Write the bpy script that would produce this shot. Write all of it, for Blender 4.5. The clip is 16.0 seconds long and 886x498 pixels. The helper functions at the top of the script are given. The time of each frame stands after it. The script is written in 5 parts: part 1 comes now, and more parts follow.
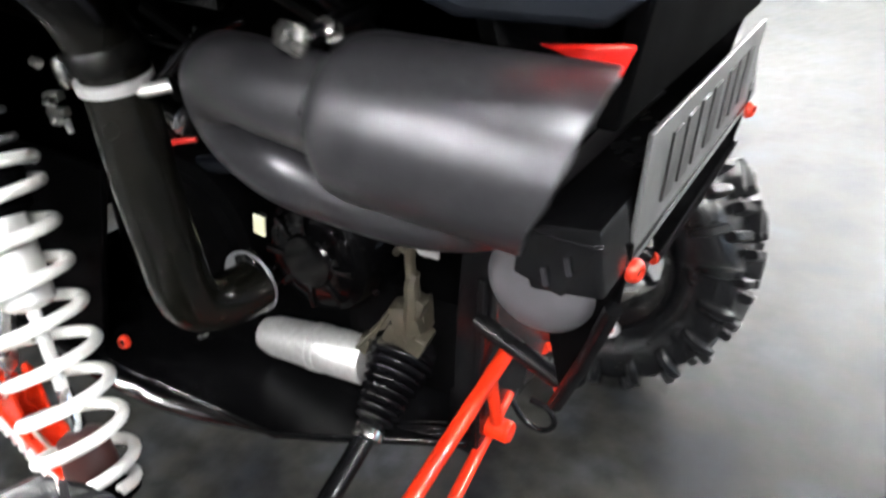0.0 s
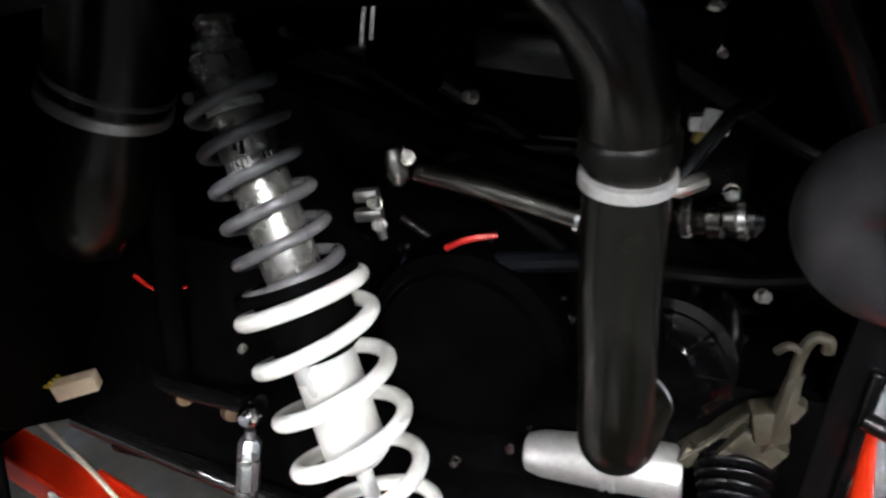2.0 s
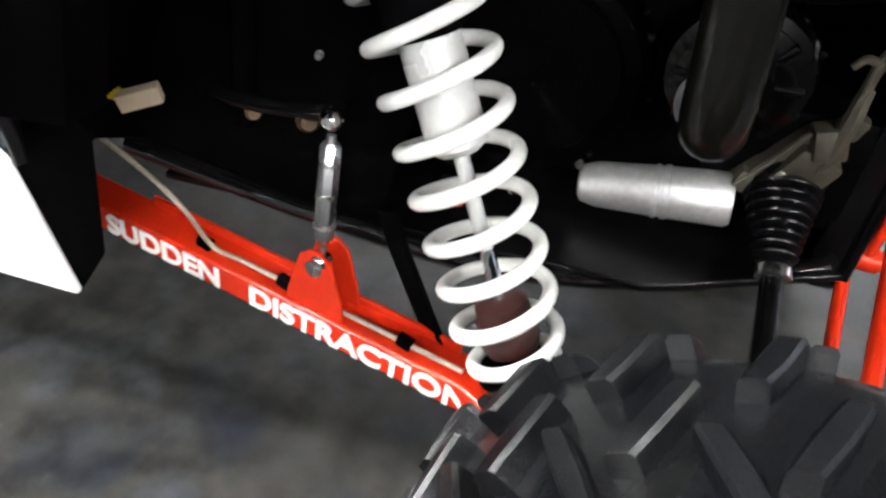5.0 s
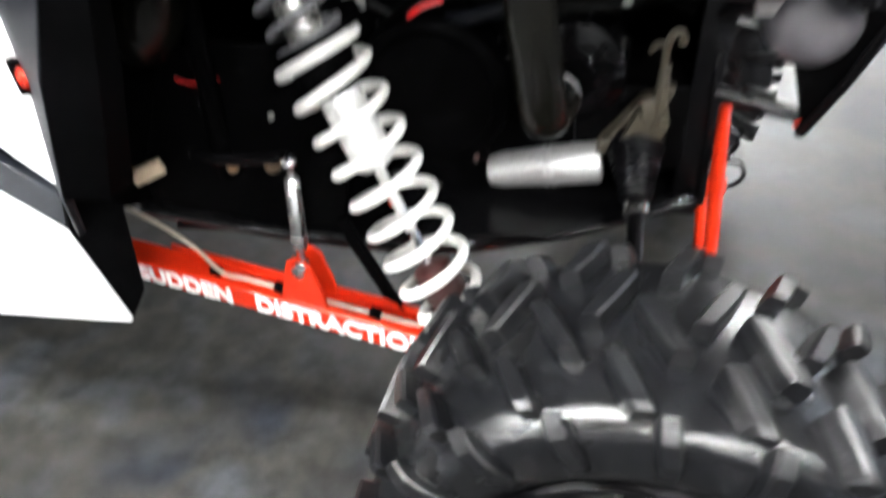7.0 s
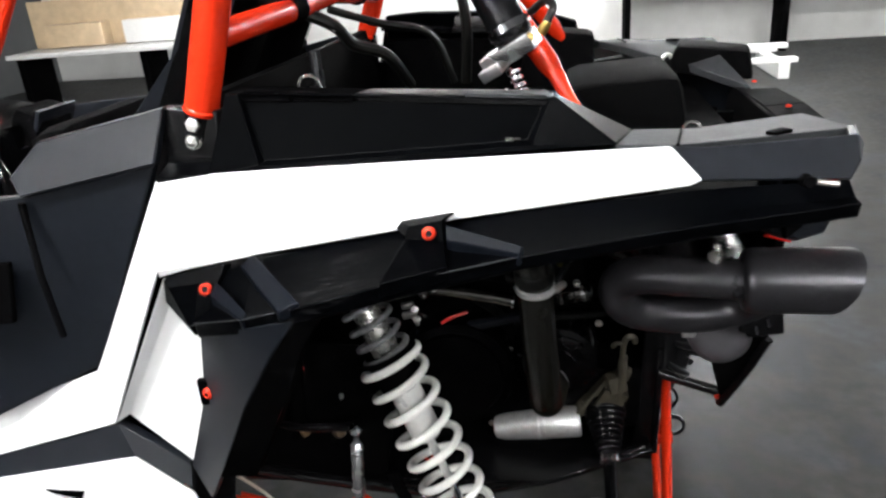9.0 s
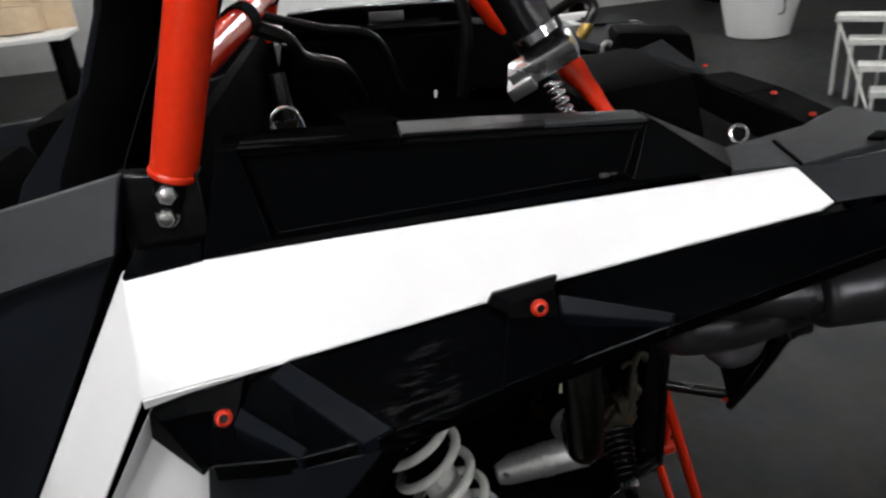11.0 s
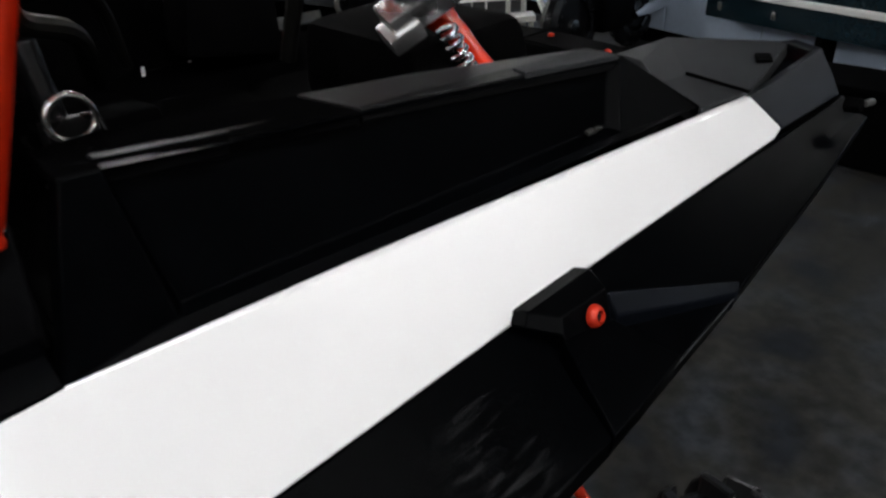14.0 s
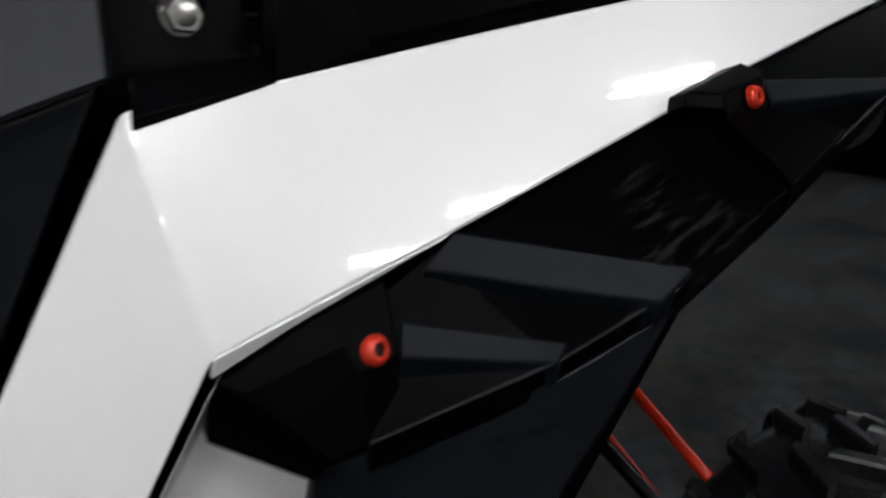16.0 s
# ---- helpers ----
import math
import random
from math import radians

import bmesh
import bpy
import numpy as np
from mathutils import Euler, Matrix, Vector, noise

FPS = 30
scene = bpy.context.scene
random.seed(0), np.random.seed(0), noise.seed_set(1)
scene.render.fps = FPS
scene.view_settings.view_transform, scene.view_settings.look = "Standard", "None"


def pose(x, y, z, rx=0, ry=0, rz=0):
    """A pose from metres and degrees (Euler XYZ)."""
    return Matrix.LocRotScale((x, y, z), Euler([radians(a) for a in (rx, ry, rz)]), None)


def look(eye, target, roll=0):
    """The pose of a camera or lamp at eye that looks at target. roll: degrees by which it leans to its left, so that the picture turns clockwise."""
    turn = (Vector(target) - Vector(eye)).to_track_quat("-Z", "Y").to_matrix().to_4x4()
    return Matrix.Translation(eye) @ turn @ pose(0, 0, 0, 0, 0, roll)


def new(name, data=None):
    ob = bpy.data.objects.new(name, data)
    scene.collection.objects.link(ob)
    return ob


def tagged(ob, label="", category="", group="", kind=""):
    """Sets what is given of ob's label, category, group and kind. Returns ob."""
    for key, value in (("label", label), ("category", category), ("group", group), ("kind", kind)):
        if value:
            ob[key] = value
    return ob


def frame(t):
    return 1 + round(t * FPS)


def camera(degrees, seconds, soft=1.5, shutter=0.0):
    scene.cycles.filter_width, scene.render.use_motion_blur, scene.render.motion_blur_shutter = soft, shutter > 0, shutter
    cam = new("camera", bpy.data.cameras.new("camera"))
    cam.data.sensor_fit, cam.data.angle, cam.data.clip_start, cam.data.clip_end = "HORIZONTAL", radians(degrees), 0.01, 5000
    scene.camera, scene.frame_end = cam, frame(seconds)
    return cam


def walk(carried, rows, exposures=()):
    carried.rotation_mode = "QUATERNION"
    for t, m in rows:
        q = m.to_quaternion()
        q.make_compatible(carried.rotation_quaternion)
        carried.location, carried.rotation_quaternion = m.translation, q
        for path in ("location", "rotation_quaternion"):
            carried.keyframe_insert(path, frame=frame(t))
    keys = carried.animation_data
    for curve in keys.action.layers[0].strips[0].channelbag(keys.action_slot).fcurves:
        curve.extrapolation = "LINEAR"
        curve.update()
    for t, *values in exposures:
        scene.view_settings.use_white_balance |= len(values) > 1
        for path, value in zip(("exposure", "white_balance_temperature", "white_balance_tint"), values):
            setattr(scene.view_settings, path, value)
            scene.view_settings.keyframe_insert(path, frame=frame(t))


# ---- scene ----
cam = camera(62.7, 16.0, soft=2.4, shutter=0.5)
PATH = [
    (0, (0.460, -0.835, 1.212), (-0.433, 0.661, 0.229), 0.1),
    (0.5, (0.326, -0.979, 1.242), (-0.277, 0.722, 0.380), 1.8),
    (1, (0.184, -1.015, 1.228), (-0.391, 0.704, 0.383), 1.5),
    (1.5, (0.002, -0.968, 1.214), (-0.591, 0.728, 0.335), 0.6),
    (2, (-0.094, -0.942, 1.193), (-0.745, 0.750, 0.349), 0.3),
    (2.5, (-0.124, -0.931, 1.155), (-0.717, 0.757, 0.262), 2.7),
    (3, (-0.126, -0.953, 1.108), (-0.624, 0.715, 0.123), 4.4),
    (3.5, (-0.127, -0.962, 1.093), (-0.532, 0.649, -0.021), 6.0),
    (4, (-0.137, -0.971, 1.088), (-0.514, 0.585, -0.110), 6.4),
    (4.5, (-0.171, -0.996, 1.079), (-0.581, 0.519, -0.161), 5.5),
    (4.7, (-0.194, -1.025, 1.073), (-0.625, 0.494, -0.155), 5.2),
    (6.8, (-0.066, -1.262, 1.135), (-0.559, 0.202, -0.135), -7.0),
    (7, (-0.015, -1.299, 1.222), (-0.503, 0.226, 0.024), -7.5),
    (7.5, (0.094, -1.466, 1.467), (-0.466, 0.102, 0.359), -9.3),
    (8, (0.084, -1.593, 1.562), (-0.474, 0.060, 0.585), -8.5),
    (8.5, (0.004, -1.651, 1.585), (-0.427, 0.119, 0.759), -5.4),
    (9, (-0.091, -1.628, 1.589), (-0.429, 0.196, 0.842), -4.6),
    (9.5, (-0.179, -1.498, 1.630), (-0.461, 0.312, 0.827), -5.9),
    (9.7, (-0.203, -1.471, 1.635), (-0.463, 0.342, 0.831), -6.5),
    (11.8, (-0.573, -1.284, 1.635), (-0.116, 0.466, 0.780), -5.6),
    (12, (-0.594, -1.249, 1.624), (-0.081, 0.485, 0.769), -6.0),
    (12.5, (-0.639, -1.186, 1.636), (0.013, 0.476, 0.734), -5.9),
    (13, (-0.718, -1.111, 1.642), (0.165, 0.418, 0.703), -4.3),
    (13.5, (-0.733, -1.060, 1.623), (0.324, 0.355, 0.685), -2.9),
    (14, (-0.677, -1.016, 1.576), (0.392, 0.367, 0.604), -3.0),
    (14.5, (-0.655, -1.001, 1.492), (0.407, 0.396, 0.533), -3.9),
    (15, (-0.667, -0.988, 1.444), (0.386, 0.401, 0.463), -3.5),
    (15.5, (-0.724, -0.984, 1.418), (0.319, 0.432, 0.465), -3.0),
    (16, (-0.839, -1.029, 1.381), (0.221, 0.458, 0.565), -4.3),
]
EXPOSURES = [(0.0, 2.84), (1.0, 2.64), (2.5, 2.62), (4.0, 2.28), (4.7, 2.2), (6.8, 2.5), (8.0, 2.85), (8.5, 2.25), (9.0, 1.4), (9.7, 0.66), (11.8, -0.28), (14.0, -0.38), (15.0, -0.66), (16.0, -0.52)]
walk(cam, [(t, look(eye, target, roll)) for t, eye, target, roll in PATH], EXPOSURES)

# world: the dim remainder of the hall's light
sky = bpy.data.worlds.new("hall_air")
sky.use_nodes = True
sky.node_tree.nodes["Background"].inputs[0].default_value = (0.75, 0.85, 1.0, 1)
sky.node_tree.nodes["Background"].inputs[1].default_value = 0.02
scene.world = sky


# ---- materials ----
def nodes_of(m):
    m.use_nodes = True
    return m.node_tree.nodes, m.node_tree.links, m.node_tree.nodes["Principled BSDF"]


def surface(name, colour, rough=0.5, metal=0.0, vary=0.15, scale=30.0, bump=0.0, bump_scale=400.0, dirt=None, dirt_amount=0.3, dirt_scale=6.0, coat=0.0, rough_vary=0.1, spec=0.5):
    """Base colour varied at two scales, uneven gloss and a fine relief."""
    m = bpy.data.materials.new(name)
    n, l, b = nodes_of(m)
    geo = n.new("ShaderNodeTexCoord")
    info = n.new("ShaderNodeObjectInfo")
    shift = n.new("ShaderNodeVectorMath")
    shift.operation = "MULTIPLY_ADD"
    l.new(info.outputs["Random"], shift.inputs[0])
    shift.inputs[1].default_value = (7.3, 3.1, 5.7)
    l.new(geo.outputs["Object"], shift.inputs[2])
    fine = n.new("ShaderNodeTexNoise")
    fine.inputs["Scale"].default_value, fine.inputs["Detail"].default_value = scale, 6
    big = n.new("ShaderNodeTexNoise")
    big.inputs["Scale"].default_value, big.inputs["Detail"].default_value = dirt_scale, 4
    for t in (fine, big):
        l.new(shift.outputs[0], t.inputs["Vector"])
    ramp = n.new("ShaderNodeMapRange")
    ramp.inputs[1].default_value, ramp.inputs[2].default_value = 0.3, 0.7
    ramp.inputs[3].default_value, ramp.inputs[4].default_value = 1 - vary, 1 + vary
    l.new(fine.outputs["Fac"], ramp.inputs[0])
    mul = n.new("ShaderNodeMix")
    mul.data_type, mul.blend_type = "RGBA", "MULTIPLY"
    mul.inputs[0].default_value = 1
    mul.inputs[6].default_value = (*colour, 1)
    l.new(ramp.outputs[0], mul.inputs[7])
    out = mul.outputs[2]
    if dirt:
        cut = n.new("ShaderNodeMapRange")
        cut.inputs[1].default_value, cut.inputs[2].default_value = 0.5, 0.72
        cut.inputs[3].default_value, cut.inputs[4].default_value = 0, dirt_amount
        l.new(big.outputs["Fac"], cut.inputs[0])
        mixd = n.new("ShaderNodeMix")
        mixd.data_type = "RGBA"
        l.new(cut.outputs[0], mixd.inputs[0])
        l.new(out, mixd.inputs[6])
        mixd.inputs[7].default_value = (*dirt, 1)
        out = mixd.outputs[2]
    l.new(out, b.inputs["Base Color"])
    gl = n.new("ShaderNodeMapRange")
    gl.inputs[1].default_value, gl.inputs[2].default_value = 0.3, 0.7
    gl.inputs[3].default_value, gl.inputs[4].default_value = max(0.03, rough - rough_vary), min(1, rough + rough_vary)
    l.new(big.outputs["Fac"], gl.inputs[0])
    l.new(gl.outputs[0], b.inputs["Roughness"])
    b.inputs["Metallic"].default_value = metal
    b.inputs["Specular IOR Level"].default_value = spec
    if coat:
        b.inputs["Coat Weight"].default_value, b.inputs["Coat Roughness"].default_value = coat, 0.03
    if bump:
        tex = n.new("ShaderNodeTexNoise")
        tex.inputs["Scale"].default_value, tex.inputs["Detail"].default_value = bump_scale, 3
        l.new(shift.outputs[0], tex.inputs["Vector"])
        bp = n.new("ShaderNodeBump")
        bp.inputs["Strength"].default_value, bp.inputs["Distance"].default_value = bump, 0.0015
        l.new(tex.outputs["Fac"], bp.inputs["Height"])
        l.new(bp.outputs[0], b.inputs["Normal"])
    return m


def glowing(name, colour, strength):
    m = bpy.data.materials.new(name)
    n, l, b = nodes_of(m)
    b.inputs["Base Color"].default_value = (*colour, 1)
    b.inputs["Emission Color"].default_value = (*colour, 1)
    b.inputs["Emission Strength"].default_value = strength
    return m


WHITE = surface("white_gloss_plastic", (0.80, 0.80, 0.80), 0.30, vary=0.015, scale=8, coat=0.8, rough_vary=0.02)
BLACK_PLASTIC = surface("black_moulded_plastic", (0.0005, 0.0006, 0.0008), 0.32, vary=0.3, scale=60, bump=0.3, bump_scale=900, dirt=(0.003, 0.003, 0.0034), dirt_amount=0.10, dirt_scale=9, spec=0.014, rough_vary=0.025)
# grained plastic made lighter, so upward facets look lit
DECK_LIT = surface("lit_grained_plastic", (0.018, 0.019, 0.0205), 0.56, vary=0.15, scale=60, bump=0.5, bump_scale=900, dirt=(0.025, 0.025, 0.025), dirt_amount=0.2, spec=0.04, rough_vary=0.03)
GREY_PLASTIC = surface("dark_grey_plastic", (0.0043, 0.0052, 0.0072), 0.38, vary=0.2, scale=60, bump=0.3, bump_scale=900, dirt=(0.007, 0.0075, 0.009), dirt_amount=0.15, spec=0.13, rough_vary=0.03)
# lighter bluish copy of the flare plastic: the ribs' sheen as base colour
RIB_LIT = surface("lit_rib_plastic", (0.0026, 0.0034, 0.0052), 0.38, vary=0.2, scale=60, bump=0.3, bump_scale=900, spec=0.06, rough_vary=0.03)
# lit tone of the bed lip, for its rear length
LIP_LIT = surface("lit_lip_plastic", (0.0032, 0.0033, 0.0037), 0.5, vary=0.2, scale=60, bump=0.4, bump_scale=900, spec=0.12, rough_vary=0.03)
SATIN_PLASTIC = surface("satin_black_plastic", (0.0012, 0.0012, 0.0013), 0.7, vary=0.3, scale=40, bump=0.4, bump_scale=700, dirt=(0.0025, 0.0025, 0.0024), dirt_amount=0.4, spec=0.005)
# shaded tone of the same lip, without any reflection, for its front length
LIP_SHADED = surface("shaded_lip_plastic", (0.0012, 0.0012, 0.0013), 0.8, vary=0.3, scale=40, bump=0.4, bump_scale=700, spec=0.0)
RED = surface("red_powder_coat", (0.48, 0.021, 0.005), 0.18, vary=0.06, scale=120, bump=0.12, bump_scale=600, rough_vary=0.015, spec=0.42)
RED_SCREW = surface("red_anodised_metal", (0.52, 0.030, 0.012), 0.25, metal=0.25, vary=0.05)
FRAME_BLACK = surface("black_powder_coat", (0.0025, 0.0025, 0.0028), 0.24, vary=0.3, scale=40, bump=0.15, bump_scale=500, dirt=(0.006, 0.0055, 0.005), dirt_amount=0.2, spec=0.22, rough_vary=0.05)
# engine black with the deep shade of the bay put into the colour
ENGINE_BLACK = surface("shade_black_engine_casting", (0.0010, 0.0010, 0.0011), 0.45, vary=0.4, scale=25, bump=0.6, bump_scale=250, dirt=(0.002, 0.0018, 0.0016), dirt_amount=0.3, spec=0.016)
RUBBER_HOSE = surface("black_rubber_hose", (0.0030, 0.0030, 0.0027), 0.34, vary=0.2, scale=30, bump=0.3, bump_scale=300, dirt=(0.009, 0.0085, 0.0075), dirt_amount=0.3, spec=0.20, rough_vary=0.05)
RAIL_GLOSS = surface("glossy_black_rail_coat", (0.003, 0.003, 0.0032), 0.13, vary=0.2, scale=40, spec=0.55, rough_vary=0.04, coat=0.3)
GLOSS_BLACK = surface("gloss_black_cover", (0.0010, 0.0010, 0.0011), 0.14, vary=0.2, spec=0.24, rough_vary=0.05)
BOOT_RUBBER = surface("glossy_boot_rubber", (0.0022, 0.0022, 0.0026), 0.36, vary=0.2, spec=0.12)
LUG_RUBBER = surface("worn_lug_rubber", (0.0036, 0.0038, 0.0045), 0.33, vary=0.3, scale=60, bump=0.5, bump_scale=350, dirt=(0.012, 0.0118, 0.0112), dirt_amount=0.45, dirt_scale=18, spec=0.40, rough_vary=0.05)
TYRE_RUBBER = surface("tyre_rubber", (0.0036, 0.0038, 0.0044), 0.24, vary=0.3, scale=60, bump=0.35, bump_scale=300, dirt=(0.005, 0.0048, 0.0045), dirt_amount=0.4, dirt_scale=18, spec=0.42, rough_vary=0.05)
SPRING_WHITE = surface("white_spring_paint", (0.80, 0.80, 0.76), 0.28, vary=0.03, scale=60, coat=0.2)
SHOCK_SILVER = surface("satin_silver_paint", (0.70, 0.70, 0.68), 0.3, metal=0.35, vary=0.05, scale=60)
SHOCK_GREY = surface("dull_grey_shock_metal", (0.30, 0.295, 0.28), 0.26, metal=0.75, vary=0.12, scale=90, bump=0.15, bump_scale=300, dirt=(0.16, 0.15, 0.13), dirt_amount=0.4, dirt_scale=40)
DARK_METAL = surface("dark_oily_steel", (0.13, 0.125, 0.115), 0.18, metal=1, vary=0.2, scale=60, rough_vary=0.05)
DUCT_RUBBER = surface("olive_black_duct_rubber", (0.0030, 0.0029, 0.0021), 0.22, vary=0.2, scale=30, bump=0.2, bump_scale=300, dirt=(0.006, 0.0056, 0.0045), dirt_amount=0.35, spec=0.34, rough_vary=0.06)
SPRING_BLACK = surface("grey_black_spring_paint", (0.11, 0.11, 0.115), 0.35, vary=0.2, scale=60)
ALUMINIUM = surface("brushed_aluminium", (0.72, 0.72, 0.72), 0.30, metal=1, vary=0.06, scale=90, bump=0.15, bump_scale=300)
CAST_ALUMINIUM = surface("cast_aluminium", (0.62, 0.62, 0.61), 0.42, metal=0.75, vary=0.1, scale=120, bump=0.5, bump_scale=500)
TAN_CASTING = surface("oily_gearbox_casting", (0.040, 0.035, 0.024), 0.55, metal=0.1, vary=0.25, scale=60, bump=0.6, bump_scale=250, dirt=(0.028, 0.023, 0.016), dirt_amount=0.8, dirt_scale=22)
CHROME = surface("chromed_steel", (0.80, 0.80, 0.82), 0.10, metal=1, vary=0.03)
ZINC = surface("zinc_plated_steel", (0.62, 0.61, 0.58), 0.28, metal=1, vary=0.12, scale=80)
EXHAUST_GREY = surface("grey_ceramic_exhaust_coat", (0.036, 0.0350, 0.039), 0.31, metal=0.6, vary=0.14, scale=140, bump=0.12, bump_scale=700, dirt=(0.036, 0.034, 0.034), dirt_amount=0.12, rough_vary=0.04)
SILENCER_GREY = surface("dull_grey_silencer_shell", (0.065, 0.062, 0.068), 0.5, metal=0.2, vary=0.12, scale=40, dirt=(0.06, 0.055, 0.05), dirt_amount=0.3)
LENS_RED = surface("red_lamp_lens", (0.62, 0.012, 0.008), 0.08, vary=0.03, coat=1.0)
PLATE_GREY = surface("reflective_plate_sheet", (0.062, 0.063, 0.063), 0.35, vary=0.05)
PLATE_BLACK = surface("plate_black_film", (0.012, 0.012, 0.012), 0.4)
LETTER_WHITE = surface("white_vinyl_lettering", (0.82, 0.82, 0.80), 0.35, vary=0.03)
TAN_PLASTIC = surface("cream_connector_plastic", (0.58, 0.46, 0.33), 0.45, vary=0.12)
YELLOW_WIRE = surface("yellow_wire_jacket", (0.55, 0.42, 0.03), 0.4)
RED_WIRE = surface("red_wire_jacket", (0.42, 0.015, 0.012), 0.4)
STEEL_LINE = surface("braided_brake_line", (0.42, 0.37, 0.30), 0.4, metal=0.5, vary=0.3, scale=400)
STAIR_WHITE = surface("galvanised_white_steel", (0.82, 0.82, 0.78), 0.4, metal=0.2, vary=0.1)
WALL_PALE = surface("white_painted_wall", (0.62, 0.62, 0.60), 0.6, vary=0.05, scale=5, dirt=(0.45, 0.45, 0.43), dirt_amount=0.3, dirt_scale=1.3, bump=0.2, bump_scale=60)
# unseen walls and ceiling: coloured dark so glossy plastic reflects little light
WALL_DIMMED = surface("darkened_unseen_wall", (0.07, 0.073, 0.076), 0.6, vary=0.06, scale=5, dirt=(0.05, 0.05, 0.05), dirt_amount=0.3, dirt_scale=1.3, bump=0.2, bump_scale=60)
CEILING = surface("darkened_unseen_ceiling", (0.025, 0.026, 0.027), 0.7, vary=0.1, scale=3)
WOOD = surface("pale_laminate_board", (0.55, 0.42, 0.27), 0.45, vary=0.12, scale=9, dirt=(0.42, 0.30, 0.18), dirt_amount=0.4)
BOARD_WHITE = surface("white_laminate_board", (0.74, 0.74, 0.72), 0.4, vary=0.04)
HULL_WHITE = surface("pale_blue_sheet_paint", (0.50, 0.60, 0.74), 0.2, vary=0.03, coat=0.5)
GLASS_DARK = surface("dark_teal_paint", (0.006, 0.016, 0.022), 0.2, vary=0.1)
TUBE_GLOW = glowing("fluorescent_tube", (0.985, 0.985, 0.99), 190.0)
LAMP_BODY = surface("white_lamp_housing", (0.75, 0.75, 0.73), 0.5)


def floor_material():
    """Worn grey-blue floor paint on concrete, with patchy stains and scuffs."""
    m = bpy.data.materials.new("worn_painted_concrete")
    n, l, b = nodes_of(m)
    co = n.new("ShaderNodeTexCoord")
    big = n.new("ShaderNodeTexNoise")
    big.inputs["Scale"].default_value, big.inputs["Detail"].default_value = 3.2, 8
    mid = n.new("ShaderNodeTexNoise")
    mid.inputs["Scale"].default_value, mid.inputs["Detail"].default_value = 17, 8
    fine = n.new("ShaderNodeTexNoise")
    fine.inputs["Scale"].default_value, fine.inputs["Detail"].default_value = 170, 4
    for t in (big, mid, fine):
        l.new(co.outputs["Object"], t.inputs["Vector"])
    ramp = n.new("ShaderNodeValToRGB")
    ramp.color_ramp.elements[0].position, ramp.color_ramp.elements[0].color = 0.36, (0.0086, 0.0100, 0.0128, 1)
    ramp.color_ramp.elements[1].position, ramp.color_ramp.elements[1].color = 0.66, (0.0215, 0.0240, 0.0282, 1)
    warm = ramp.color_ramp.elements.new(0.50)
    warm.color = (0.0180, 0.0172, 0.0152, 1)
    l.new(big.outputs["Fac"], ramp.inputs[0])
    rng = n.new("ShaderNodeMapRange")
    rng.inputs[1].default_value, rng.inputs[2].default_value = 0.35, 0.65
    rng.inputs[3].default_value, rng.inputs[4].default_value = 0.58, 1.38
    l.new(mid.outputs["Fac"], rng.inputs[0])
    mul = n.new("ShaderNodeMix")
    mul.data_type, mul.blend_type = "RGBA", "MULTIPLY"
    mul.inputs[0].default_value = 1
    l.new(ramp.outputs[0], mul.inputs[6])
    l.new(rng.outputs[0], mul.inputs[7])
    l.new(mul.outputs[2], b.inputs["Base Color"])
    rough = n.new("ShaderNodeMapRange")
    rough.inputs[1].default_value, rough.inputs[2].default_value = 0.35, 0.65
    rough.inputs[3].default_value, rough.inputs[4].default_value = 0.42, 0.54
    l.new(mid.outputs["Fac"], rough.inputs[0])
    l.new(rough.outputs[0], b.inputs["Roughness"])
    b.inputs["Specular IOR Level"].default_value = 0.09
    bp = n.new("ShaderNodeBump")
    bp.inputs["Strength"].default_value, bp.inputs["Distance"].default_value = 0.12, 0.002
    l.new(fine.outputs["Fac"], bp.inputs["Height"])
    l.new(bp.outputs[0], b.inputs["Normal"])
    return m


FLOOR = floor_material()


def scuffed(base, name, spots):
    """The base plastic with pale rub marks round a few spots (place, reach)."""
    m = base.copy()
    m.name = name
    n, l, b = nodes_of(m)
    co = n.new("ShaderNodeTexCoord")
    stretch = n.new("ShaderNodeMapping")
    stretch.inputs["Rotation"].default_value = (0.3, 0.2, 0.7)
    stretch.inputs["Scale"].default_value = (14, 120, 60)
    l.new(co.outputs["Object"], stretch.inputs["Vector"])
    streak = n.new("ShaderNodeTexNoise")
    streak.inputs["Scale"].default_value, streak.inputs["Detail"].default_value, streak.inputs["Distortion"].default_value = 1.0, 5, 0.6
    l.new(stretch.outputs[0], streak.inputs["Vector"])
    cut = n.new("ShaderNodeMapRange")
    cut.inputs[1].default_value, cut.inputs[2].default_value = 0.52, 0.86
    l.new(streak.outputs["Fac"], cut.inputs[0])
    total = None
    for place, reach in spots:
        far = n.new("ShaderNodeVectorMath")
        far.operation = "DISTANCE"
        l.new(co.outputs["Object"], far.inputs[0])
        far.inputs[1].default_value = place
        near = n.new("ShaderNodeMapRange")
        near.interpolation_type = "SMOOTHSTEP"
        near.inputs[1].default_value, near.inputs[2].default_value = reach, reach * 0.2
        l.new(far.outputs["Value"], near.inputs[0])
        if total is None:
            total = near.outputs[0]
        else:
            both = n.new("ShaderNodeMath")
            both.operation = "MAXIMUM"
            l.new(total, both.inputs[0])
            l.new(near.outputs[0], both.inputs[1])
            total = both.outputs[0]
    mask = n.new("ShaderNodeMath")
    mask.operation = "MULTIPLY"
    l.new(cut.outputs[0], mask.inputs[0])
    l.new(total, mask.inputs[1])
    plain = b.inputs["Base Color"].links[0].from_socket
    mix = n.new("ShaderNodeMix")
